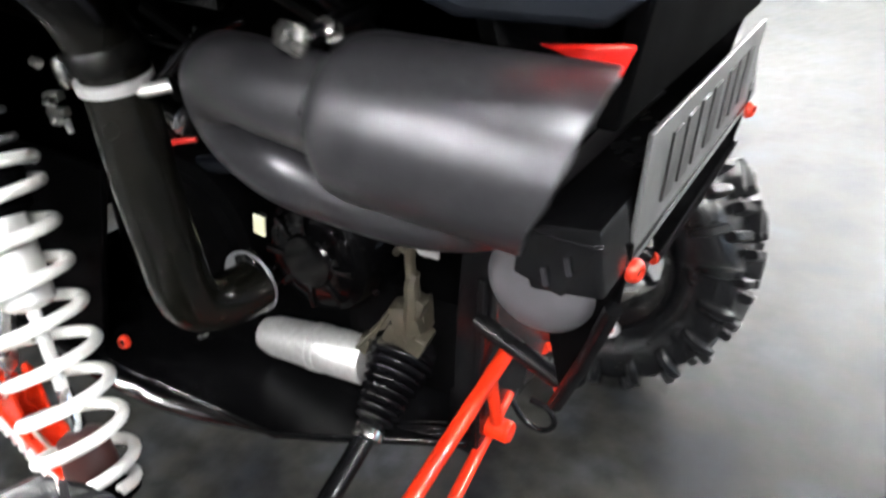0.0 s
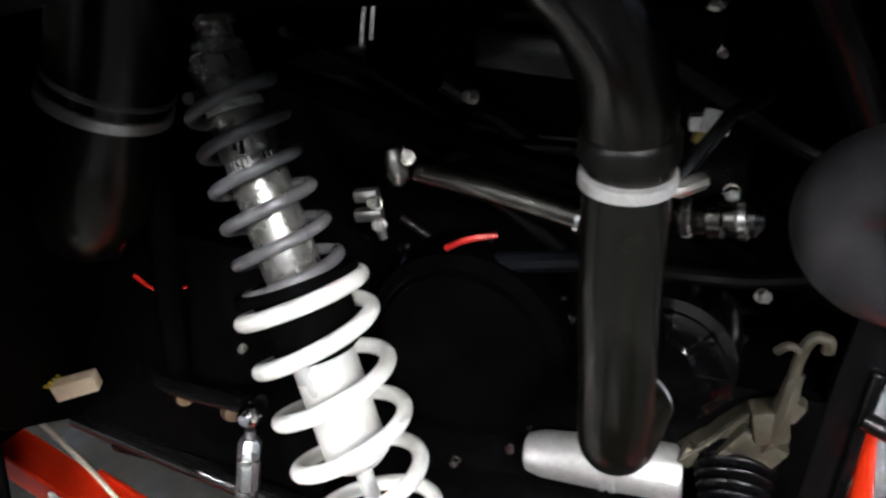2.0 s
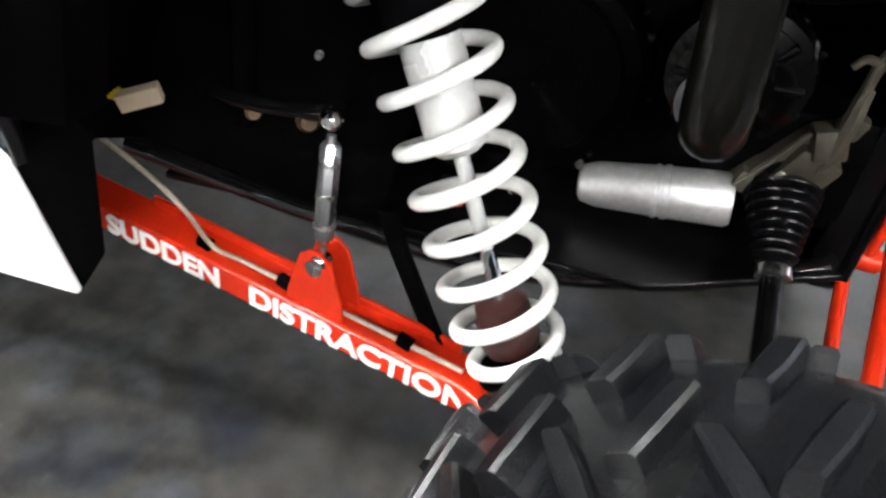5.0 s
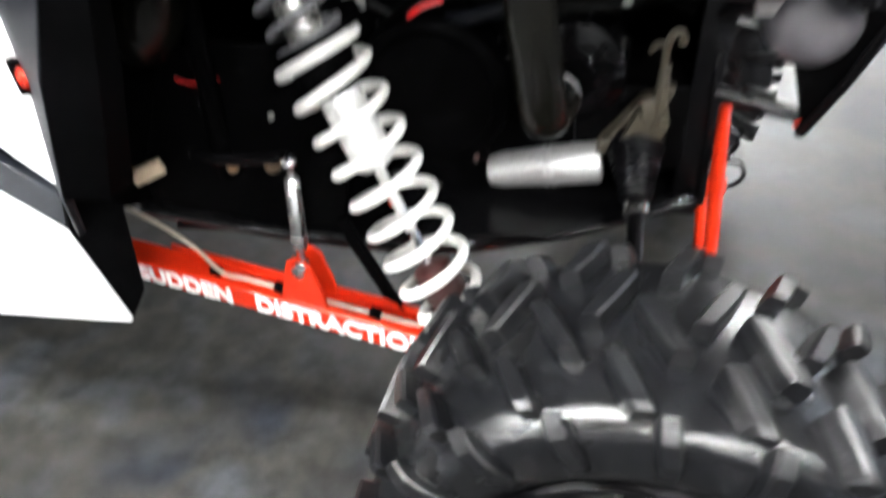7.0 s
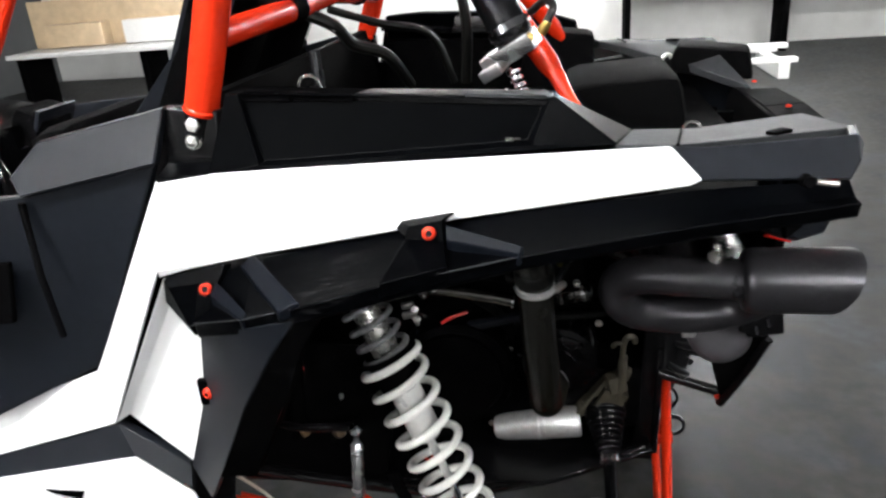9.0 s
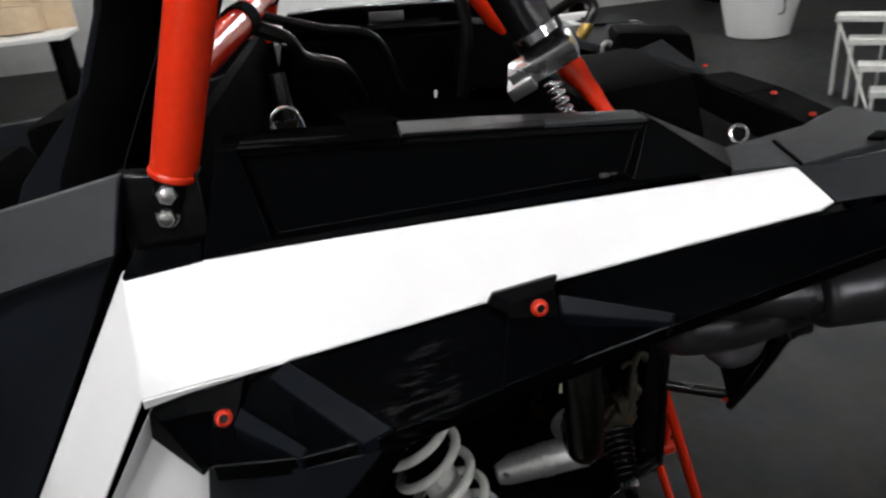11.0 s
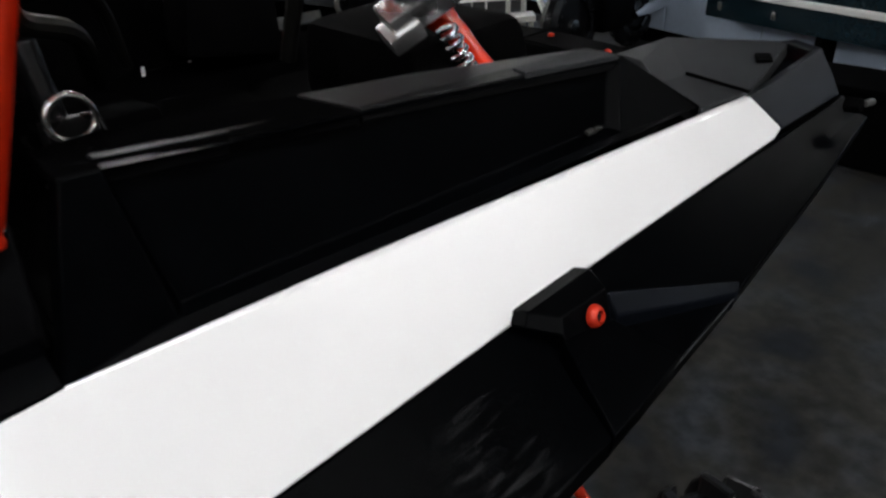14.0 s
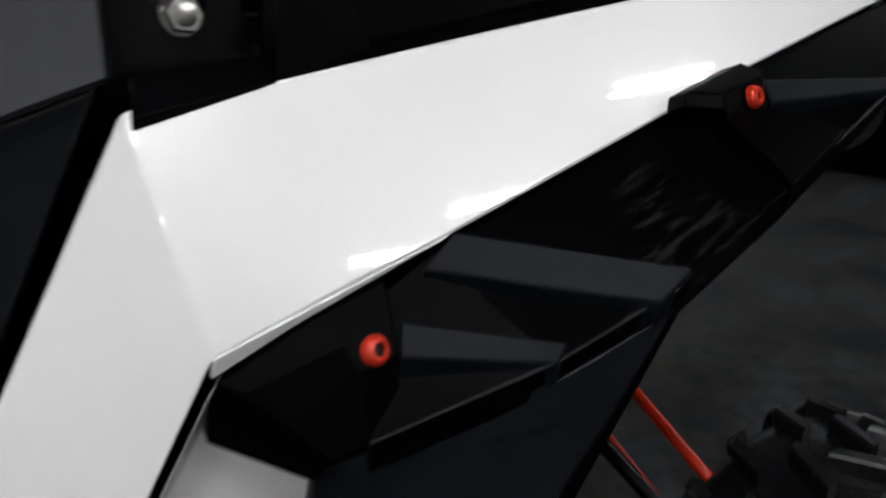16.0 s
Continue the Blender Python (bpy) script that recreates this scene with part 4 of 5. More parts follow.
    me.materials.append(LUG_RUBBER)
    return me


LUGS = [lug_mesh(.05, -.19, -.016, .020, .0125, .026, "lug"), lug_mesh(-.05, .19, -.016, .020, .0125, .026, "lug"),
        lug_mesh(-.21, -.44, .010, .040, .0125, .026, "lug"), lug_mesh(.21, .44, .010, .040, .0125, .026, "lug"),
        lug_mesh(-.45, -.78, .002, .016, .0130, .023, "lug"), lug_mesh(.45, .78, .002, .016, .0130, .023, "lug")]


def lathe_on_axle(profile, segments=56):
    """Turned about the y axis; profile: (y, radius)."""
    bm = bmesh.new()
    rings = [[bm.verts.new((r * math.sin(q), y, r * math.cos(q))) for q in (2 * math.pi * k / segments for k in range(segments))] for y, r in profile]
    for a, b in zip(rings, rings[1:]):
        for k in range(segments):
            bm.faces.new((a[k], a[(k + 1) % segments], b[(k + 1) % segments], b[k]))
    return bm


def wheel(s, spin):
    centre = V(.008, -.714 * s, .352)
    hub = new("wheel")
    hub.empty_display_size = .05
    hub.parent = car
    hub.matrix_basis = Matrix.Translation(centre) @ Matrix.Rotation(0 if s > 0 else math.pi, 4, "Z")
    hub["label"] = "chunky black off-road wheel with tall tread lugs"

    def at_hub(name, bm, material, label="", bevel=0.0):
        ob = part(name, bm, material, hub, label, bevel=bevel)
        ob.matrix_parent_inverse = Matrix.Identity(4)
        return ob

    us = [i / 14 for i in range(-14, 15)]
    prof = [tyre_at(u) for u in us]
    at_hub("tyre", lathe_on_axle([(prof[0][0], .180)] + prof + [(prof[-1][0], .180)]), TYRE_RUBBER, "black rubber tyre carcass")
    at_hub("rim", lathe_on_axle([(-.104, .192), (-.112, .188), (-.112, .178), (-.095, .172), (-.07, .160), (-.02, .150), (.05, .150), (.09, .172), (.108, .178), (.108, .188), (.10, .192)], 48), FRAME_BLACK, "black wheel rim")
    for k in range(10):
        q = 2 * math.pi * k / 10
        d = V(math.sin(q), 0, math.cos(q))
        at_hub("spoke", sweep([d * .04 + V(0, -.060, 0), d * .10 + V(0, -.075, 0), d * .166 + V(0, -.088, 0)], lambda t: .014 - .003 * t, 10), FRAME_BLACK)
    at_hub("hub_cap", lathe((0, -.03, 0), (0, -.085, 0), [(0, .055), (.6, .052), (.9, .042), (1, .03)], 28), FRAME_BLACK)
    at_hub("brake_disc", lathe((0, .03, 0), (0, .036, 0), [(0, .115), (1, .115)], 40), ZINC, "steel brake disc")
    n = 19
    tread = bmesh.new()
    for i in range(n):
        for kind, me in enumerate(LUGS):
            turn = Matrix.Rotation(2 * math.pi * (i + (0, .5, .5, 0, .05, .55)[kind]) / n + spin, 4, "Y")
            if s > 0:
                ob = new("lug", me)
                ob.parent = hub
                ob.matrix_basis = turn
            else:
                last = len(tread.verts)
                tread.from_mesh(me)
                bmesh.ops.transform(tread, matrix=turn, verts=tread.verts[:][last:])
    if s < 0:
        at_hub("tread", tread, LUG_RUBBER, "tall tread lugs")
    else:
        tread.free()
    return hub


wheel(1, .05)
wheel(-1, .12)


# ---- exhaust ----
def exhaust():
    a, b = V(.186, -.488, 1.061), V(.370, -.498, 1.063)
    w = (b - a).normalized()
    # slash-cut tail pipe: the tube's end plane leans back towards its lower side
    bm = bmesh.new()
    seg, rings = 48, []
    up = V(0, 0, 1)
    up = (up - w * up.dot(w)).normalized()
    side = w.cross(up)
    L = (b - a).length
    for k, r in ((-.10, .030), (0.0, .034), (.02, .048), (.05, .0520), (.10, .0538), (.5, .0538), (1.0, .0538), (1.0, .0510), (.40, .0505), (.39, .001)):
        ring = []
        for j in range(seg):
            q = 2 * math.pi * j / seg
            cut = (.046 * (math.cos(q) - 1) / 2 + .026 * (math.sin(q) - 1) / 2 + .0012 * math.sin(9 * q) * math.sin(4 * q + 1)) * (1 if k == 1.0 else 0)
            ring.append(bm.verts.new(a + w * (L * k + cut) + r * (math.cos(q) * up + math.sin(q) * side)))
        rings.append(ring)
    for p, q in zip(rings, rings[1:]):
        for j in range(seg):
            bm.faces.new((p[j], p[(j + 1) % seg], q[(j + 1) % seg], q[j]))
    ex = part("exhaust", bm, EXHAUST_GREY, car, "satin grey exhaust tip with a looped pipe", angle=50)
    loop = [tuple(a + w * .01), (.110, -.472, 1.060), (.040, -.448, 1.054), (.002, -.422, 1.030), (-.001, -.405, .990), (.028, -.388, .955), (.085, -.372, .938), (.150, -.362, .932), (.205, -.362, .944), (.238, -.385, .972), (.250, -.430, 1.010), (.250, -.470, 1.045)]
    part("loop_pipe", sweep(spline(loop, 7), .0335, 28), EXHAUST_GREY, ex, "satin grey looped pipe")
    part("weld_seam", lathe(a + w * .008, a + w * .013, [(0, .0365), (.5, .0385), (1, .0365)], 36), EXHAUST_GREY, ex)
    can = part("silencer", lathe((.205, .25, .835), (.222, -.262, .812), [(0, .02), (.02, .05), (.06, .066), (.90, .066), (.955, .060), (.985, .046), (1, .02)], 40), SILENCER_GREY, ex, "dull grey silencer body")
    part("bracket", shell([(.118, -.345, .905), (.165, -.345, .905), (.150, -.325, .862), (.128, -.325, .862)], [(0, 1, 2, 3)], (0, .004, 0)), CAST_ALUMINIUM, ex, "bright bracket under the pipe", bevel=.002)
    bolt = V(.146, -.484, 1.101)
    part("bolt", hexagon_head(bolt, (-.3, -.9, .5), .018, .015), ZINC, ex, "bright hexagon bolt")
    part("bolt", hexagon_head(bolt + V(.004, .026, .001), (.2, -.9, .6), .014, .010), ZINC, ex, "bright hexagon bolt")
    part("bolt_stem", sweep([bolt + V(0, .005, 0), bolt + V(.006, .07, .01)], .007, 10), FRAME_BLACK, ex)


exhaust()


# ---- engine bay ----
def air_duct():
    line = [(-.245, -.500, 1.215), (-.200, -.492, 1.175), (-.172, -.468, 1.138), (-.157, -.436, 1.092), (-.151, -.4165, 1.040), (-.150, -.412, 1.000), (-.146, -.408, .90), (-.141, -.402, .83), (-.139, -.398, .785), (-.137, -.388, .755), (-.133, -.360, .738), (-.129, -.330, .734), (-.125, -.300, .735)]
    d = part("air_duct", sweep(spline(line, 8), .0335, 28), DUCT_RUBBER, car, "black rubber air duct with a bright clamp")
    c = V(-.1505, -.4145, 1.020)
    part("clamp", lathe(c + V(0, -.0010, .001), c - V(0, -.0010, .011), [(0, .0345), (.1, .0368), (.9, .0368), (1, .0345)], 40), CAST_ALUMINIUM, d, "bright metal band clamp")
    part("clamp_screw", lathe((-.118, -.418, 1.008), (-.098, -.395, 1.012), [(0, .004), (.2, .007), (1, .007)], 8), ZINC, d)
    part("cuff", lathe((-.1520, -.4200, 1.052), (-.1510, -.4155, 1.032), [(0, .0345), (.2, .0370), (1, .0370)], 36), RUBBER_HOSE, d)
    part("duct_arm", sweep([(-.115, -.40, 1.01), (-.085, -.36, 1.055), (-.06, -.33, 1.065)], .006, 10), FRAME_BLACK, d)
    part("arm_plate", block((-.095, -.352, 1.046), (.022, .004, .020), (0, 5, 0), bevel=.002), CAST_ALUMINIUM, d, "bright bracket plate")
    part("arm_bolt", hexagon_head((-.093, -.356, 1.044), (.1, -1, .2), .011, .009), ZINC, d)
    m = V(-.135, -.302, .735)
    part("duct_flange", lathe(m + V(.002, .012, 0), m + V(-.001, -.006, 0), [(0, .037), (.2, .0415), (.8, .0415), (1, .036)], 40), GLOSS_BLACK, d, "glossy black flange at the duct mouth")
    part("flange_band", lathe(m + V(.001, .002, 0), m + V(.001, -.003, 0), [(0, .0412), (.3, .0424), (.7, .0424), (1, .0412)], 44), SPRING_BLACK, d, "thin grey ring on the duct mouth")


def clutch_cover():
    c = V(-.112, -.225, .730)
    cover = part("clutch_cover", lathe(c + V(0, .10, 0), c + V(0, 0, 0), [(0, .088), (.6, .088), (.8, .082), (.84, .070), (.90, .070), (.94, .058), (.95, .040), (1, .036)], 44), GLOSS_BLACK, car, "glossy black round clutch cover with fins")
    for k in range(8):
        q = 2 * math.pi * k / 8
        part("fin", block(c + V(.055 * math.sin(q), .012, .055 * math.cos(q)), (.010, .020, .034), (0, math.degrees(q), 0), bevel=.003), GLOSS_BLACK, cover)
    for k in range(7):
        q = 2 * math.pi * (k + .3) / 7
        part("cover_bolt", hexagon_head(c + V(.090 * math.sin(q), .045, .090 * math.cos(q)), (0, -1, 0), .007, .006), FRAME_BLACK, cover)
    big = V(-.345, -.24, .70)
    second = part("drive_cover", lathe(big + V(0, .09, 0), big, [(0, .135), (.5, .135), (.75, .128), (.80, .110), (.92, .105), (1, .05)], 48), ENGINE_BLACK, car, "large black round drive cover")
    for k in range(8):
        q = 2 * math.pi * (k + .2) / 8
        part("cover_bolt", hexagon_head(big + V(.142 * math.sin(q), .05, .142 * math.cos(q)), (0, -1, 0), .007, .006), FRAME_BLACK, second)


def starter():
    a, b = V(-.270, -.166, .523), V(-.066, -.162, .546)
    st = part("gear_snout", lathe(a, b, [(0, .018), (.02, .026), (.12, .032), (.50, .0355), (.505, .0375), (.53, .0375), (.535, .0355), (.56, .0355), (.565, .0378), (.60, .0378), (.605, .0360), (.97, .0375), (1, .034)], 40), CAST_ALUMINIUM, car, "bright cast aluminium cylinder on the gearbox")
    web = [(-.085, -.150, .575), (-.068, -.172, .580), (-.010, -.176, .668), (.034, -.176, .690), (.038, -.176, .640), (-.020, -.172, .600)]
    part("casting_web", shell(web, [(0, 1, 2), (1, 5, 4, 3, 2)], (0, .030, 0)), TAN_CASTING, st, "olive-stained cast web beside the cylinder", bevel=.004)
    part("web_rim", sweep(spline([(-.074, -.180, .578), (-.040, -.181, .622), (-.008, -.181, .668), (.036, -.181, .692)], 5), .003, 8), TAN_CASTING, st, "cast rim")
    part("snout_lug", block((-.064, -.170, .585), (.018, .02, .03), (0, 20, 0), bevel=.004), TAN_CASTING, st)
    body = part("gearbox", block((-.01, -.05, .60), (.22, .20, .17), (0, 0, 0), bevel=.03), ENGINE_BLACK, car, "dark gearbox with a tan casting arm")
    arm = [(.008, -.160, .600), (.018, -.178, .645), (.026, -.184, .690), (.027, -.186, .722), (.030, -.184, .738)]
    part("casting_arm", sweep(spline(arm, 6), lambda t: .016 - .008 * t, 8), TAN_CASTING, body, "tan cast arm")
    for c, size, turn in (((.006, -.165, .622), (.060, .040, .046), (10, 25, 8)), ((.014, -.176, .662), (.040, .034, .044), (0, -14, 10)), ((.030, -.180, .690), (.030, .022, .030), (5, 20, 0)), ((-.020, -.178, .598), (.034, .020, .028), (0, 30, 0))):
        part("casting_boss", block(c, size, turn, bevel=.006), TAN_CASTING, body)
    part("casting_hook", sweep(spline([(.026, -.186, .728), (.028, -.190, .765), (.036, -.192, .788), (.050, -.190, .786), (.052, -.188, .772)], 6), .0068, 10), TAN_CASTING, body, "tan cast hook")
    part("casting_hook", sweep(spline([(.004, -.186, .760), (.014, -.190, .772), (.028, -.192, .770)], 5), .0050, 10), TAN_CASTING, body)


def chassis():
    fr = part("chassis_rail", sweep(spline([(-.90, -.33, .52), (-.60, -.325, .475), (-.35, -.31, .452), (-.14, -.25, .450), (-.03, -.20, .455), (.08, -.155, .470)], 8), .0165, 16), RAIL_GLOSS, car, "glossy black tubular chassis rail")
    part("chassis_rail", sweep(spline([(-.90, .33, .52), (-.60, .325, .475), (-.35, .31, .452), (-.14, .25, .450), (.08, .155, .470)], 8), .0165, 16), FRAME_BLACK, car)
    for s in (1, -1):
        part("upright", block((.095, -.135 * s, .66), (.050, .030, .46), (0, 4, 0), bevel=.006), FRAME_BLACK, car, "black rear frame upright")
        part("frame_tube", sweep(spline([(.095, -.135 * s, .88), (.05, -.20 * s, 1.00), (-.02, -.30 * s, 1.12), (-.06, -.36 * s, 1.19)], 6), .019, 16), FRAME_BLACK, car)
        # inner tubes take the near-black bay colour, darker than the outer frame tubes
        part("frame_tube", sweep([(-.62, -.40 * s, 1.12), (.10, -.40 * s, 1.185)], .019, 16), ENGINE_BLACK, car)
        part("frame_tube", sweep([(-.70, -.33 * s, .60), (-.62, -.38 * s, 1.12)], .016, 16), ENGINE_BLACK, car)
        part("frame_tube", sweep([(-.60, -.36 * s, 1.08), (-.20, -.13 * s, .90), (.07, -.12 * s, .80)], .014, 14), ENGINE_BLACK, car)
    part("rear_plate", shell([(.10, -.16, .455), (.10, .16, .455), (.105, .16, .74), (.105, -.16, .74)], [(0, 1, 2, 3)], (.014, 0, 0)), FRAME_BLACK, car, "black rear frame plate", bevel=.004)
    for s in (1, -1):
        # bumper: a thin strut, a side plate and a square beam
        st = part("bumper_strut", sweep([(.108, -.160 * s, .680), (.236, -.178 * s, .645)], .012, 14), FRAME_BLACK, car, "black bumper strut with a red bolt")
        red_screw("bolt", (.236, -.180 * s, .640), (.4, -s, -.1), .011, st, "red bolt head")
        part("bumper_side", sweep([(.236, -.200 * s, .628), (.275, -.235 * s, .730), (.306, -.262 * s, .825)], .009, 12), FRAME_BLACK, car, "black angled bumper side bar")
        gusset = [(.238, -.192, .634), (.306, -.252, .820), (.316, -.270, .900), (.225, -.214, .880), (.205, -.190, .760)]
        part("bumper_gusset", shell(gusset, [(0, 1, 2, 3, 4)], (.002, .006, 0), s), SATIN_PLASTIC, car, "black triangular bumper side plate", bevel=.002)
        part("bumper_side", sweep([(.105, -.150 * s, .80), (.20, -.22 * s, .86), (.29, -.27 * s, .895)], .012, 12), FRAME_BLACK, car)
        part("tow_loop", sweep(spline([(.118, -.060 * s, .476), (.140, -.058 * s, .446), (.170, -.058 * s, .440), (.188, -.060 * s, .462), (.178, -.062 * s, .488), (.150, -.064 * s, .496)], 6), .0045, 10), FRAME_BLACK, car, "thin black tow loop")
    part("bumper_beam", block((.276, 0, .902), (.070, .66, .066), (0, -8, 0), bevel=.006), FRAME_BLACK, car, "black square bumper beam")
    part("bumper_plate", shell([(.230, -.3305, .878), (.278, -.3305, .866), (.310, -.3305, .925), (.235, -.3305, .925)], [(0, 1, 2, 3)], (0, .008, 0)), FRAME_BLACK, car, "black slotted bumper side plate", bevel=.003)
    for k in range(2):
        part("beam_slot", block((.262 + .020 * k, -.3335, .884 + .016 * k), (.0040, .004, .016), (0, -14, 0)), EXHAUST_GREY, car)


def number_plate():
    pl = part("number_plate", shell([(.318, -.258, 1.000), (.318, .258, 1.000), (.313, .258, .866), (.313, -.258, .866)], [(0, 1, 2, 3)], (-.005, 0, 0)), PLATE_GREY, car, "white reflective plate with dark bars", bevel=.0015)
    for k in range(7):
        y = -.170 + k * .054 + (.02 if k > 3 else 0)
        part("plate_bar", block((.3168, y, .944), (.004, .034, .070), (0, 2.2, 0)), PLATE_BLACK, pl)
    for y in (-.262, .262):
        red_screw("plate_bolt", (.318, y, .872), (1, -.3, 0), .012, pl, "red bolt head")


def wiring():
    w = V(-.815, -.388, .634)
    con = part("connector", block((-.812, -.388, .636), (.055, .022, .024), (0, -14, 30), bevel=.003), TAN_PLASTIC, car, "cream plastic wire connector with yellow wires")
    for k in range(4):
        part("wire", sweep(spline([(-.838, -.398 + .005 * k, .632), (-.848, -.412 + .006 * k, .642 + .004 * k), (-.854, -.430 + .010 * k, .660 + .004 * k), (-.846, -.440 + .012 * k, .690)], 6), .0025, 6), YELLOW_WIRE, con, "yellow wire")
    part("red_cable", sweep(spline([(-.370, -.215, .832), (-.345, -.212, .846), (-.312, -.200, .853)], 6), .0045, 8), RED_WIRE, car, "short red cable")
    part("red_cable", sweep(spline([(-.74, -.33, .78), (-.70, -.34, .775), (-.66, -.33, .78)], 6), .0024, 8), RED_WIRE, car, "short red cable")
    pipe = part("coolant_pipe", sweep([(-.370, -.292, .954), (-.290, -.298, .946), (-.202, -.302, .932)], .0150, 18), DARK_METAL, car, "dark steel coolant pipe with a bright collar")
    part("pipe_collar", lathe((-.204, -.302, .9323), (-.197, -.3025, .9312), [(0, .0155), (.2, .0190), (.8, .0190), (1, .0155)], 24), CHROME, pipe, "bright pipe collar")
    stub = part("coolant_stub", lathe((-.118, -.322, .953), (-.046, -.332, .966), [(0, .012), (.05, .0165), (.38, .0165), (.42, .0200), (.56, .0200), (.6, .0175), (.92, .0175), (1, .010)], 24), DARK_METAL, car, "dark steel stub with polished bands")
    for k in (.10, .72):
        p, q = V(-.118, -.322, .953), V(-.046, -.332, .966)
        part("stub_band", lathe(p.lerp(q, k), p.lerp(q, k + .14), [(0, .0175), (.2, .0200), (.8, .0200), (1, .0175)], 24), ZINC, stub)
    plug = part("sensor_plug", block((-.101, -.342, 1.043), (.030, .014, .013), (4, -4, 8), bevel=.003), LETTER_WHITE, car, "white sensor plug on a brass fitting")
    part("plug_fitting", lathe((-.103, -.342, 1.037), (-.105, -.342, 1.024), [(0, .006), (.4, .0085), (.8, .0085), (1, .005)], 12), surface("dull_brass", (.36, .30, .10), .35, metal=.8), plug, "brass fitting")
    valve = part("vacuum_valve", lathe((-.386, -.322, .988), (-.378, -.322, .945), [(0, .004), (.1, .010), (.3, .012), (.7, .011), (.9, .008), (1, .004)], 16), ZINC, car, "small bright vacuum valve")
    for x, z, wide in ((-.416, .930, .026), (-.414, .909, .030)):
        part("valve_union", block((x, -.322, z), (wide, .014, .013), (0, -8, 12), bevel=.004), ZINC, valve)
    part("valve_union", lathe((-.404, -.322, .902), (-.398, -.322, .884), [(0, .006), (1, .004)], 10), ZINC, valve)
    for x, z in ((-.402, 1.102), (-.392, 1.108)):
        part("bracket_tongue", block((x, -.342, z), (.004, .010, .040), (0, 6, 20), bevel=.001), ZINC, car, "thin bright bracket tongue")
    part("throttle_box", block((-.255, -.235, 1.068), (.150, .030, .042), (0, 3, 0), bevel=.008), DUCT_RUBBER, car, "olive-black throttle housing")
    part("clip_rail", sweep([(-.338, -.262, 1.016), (-.272, -.264, 1.010)], .004, 8), DARK_METAL, car, "thin dark clip rail")
    rng = random.Random(5)
    # clips, bolts and hose ends scattered over the engine
    for x, y, z, sz in ((-.400, -.334, .927, .020), (-.349, -.368, .991, .018), (-.110, -.324, 1.131, .024), (-.304, -.320, 1.040, .018), (-.032, -.287, .873, .018), (-.265, -.275, .616, .014), (-.353, -.215, .520, .018),
                        (-.395, -.334, .905, .018), (.035, -.30, .985, .016), (-.20, -.24, .93, .012), (-.58, -.34, .72, .014), (-.10, -.24, 1.08, .012), (-.075, -.330, .985, .018)):
        part("engine_bolt", hexagon_head((x, y, z), (rng.uniform(-.5, .5), -1, rng.uniform(-.2, .7)), sz * .62, sz * .6), ZINC, car, "bright bolt head on the engine")
    for i in range(9):
        x0 = rng.uniform(-.60, -.20)
        z0 = rng.uniform(.80, 1.10)
        dz = rng.uniform(-.04, .03)
        pts = [(x0 + k * .06, -.17 - .02 * math.sin(k * 1.1 + i), z0 + dz * k + .02 * math.sin(k + i)) for k in range(5)]
        part("engine_hose", sweep(spline(pts, 6), rng.uniform(.005, .012), 10), RUBBER_HOSE, car, "black engine hose")
    red_screw("side_bolt", (-.403, -.321, .553), (.2, -1, .2), .011, car, "red bolt head on the frame")
    hose = part("intake_hose", sweep(spline([(-.612, -.398, 1.150), (-.637, -.402, 1.065), (-.668, -.407, .985), (-.700, -.400, .92), (-.745, -.370, .88)], 7), .060, 26), DUCT_RUBBER, car, "wide black intake hose with a bright clamp")
    part("hose_clamp", lathe((-.650, -.4045, 1.031), (-.6548, -.4052, 1.0185), [(0, .0610), (.1, .0635), (.9, .0635), (1, .0610)], 36), CAST_ALUMINIUM, hose, "bright band clamp")
    part("hose_bead", lathe((-.6440, -.4032, 1.046), (-.6462, -.4036, 1.0405), [(0, .0610), (.5, .0628), (1, .0610)], 36), SPRING_BLACK, hose)
    part("engine_bar", sweep([(-.43, -.20, .792), (-.19, -.20, .842)], .013, 10), GREY_PLASTIC, car, "dull grey engine bar")
    part("label_tag", block((-.140, -.270, .798), (.018, .003, .026), (0, 6, 0)), surface("pale_yellow_label", (.62, .62, .42), .5), car, "small pale yellow label")


air_duct()
clutch_cover()
starter()
chassis()
number_plate()
wiring()


# ---- cage, reservoir and cab ----
CAGE_TOP = (-.490, -.564, 1.90)


def cage(s):
    base, top = V(-.670, -.533 * s, 1.387), V(*CAGE_TOP[:1], CAGE_TOP[1] * s, CAGE_TOP[2])
    t = part("cage_pillar", sweep([base, base + (top - base) * .5, top], .0275, 32), RED, car, "thick red steel cage pillar")
    w = (top - base).normalized()
    part("weld_bead", lathe(base - w * .004, base + w * .006, [(0, .0275), (.3, .0298), (.7, .0298), (1, .0275)], 28), RED, t)
    part("pillar_stub", lathe(base - w * .045, base - w * .003, [(0, .024), (1, .024)], 24), FRAME_BLACK, t, "black stub inside the foot plate")
    mid = base + (top - base) * .215
    part("cross_tube", sweep([mid, V(-.602, -.222 * s, 1.515), V(-.592, 0, 1.530)], .0222, 24), RED, t, "red cross tube")
    part("tube_clamp", lathe(V(-.607, -.255 * s, 1.513), V(-.600, -.210 * s, 1.516), [(0, .026), (1, .026)], 20), SATIN_PLASTIC, t)
    low, knee, up = V(-.070, -.358 * s, 1.318), V(-.108, -.321 * s, 1.381), V(-.439, -.010 * s, 1.836)
    line = [low + V(.014, -.012 * s, -.045), low, low.lerp(knee, .5), low.lerp(knee, .85), knee, knee.lerp(up, .04), knee.lerp(up, .08), up]
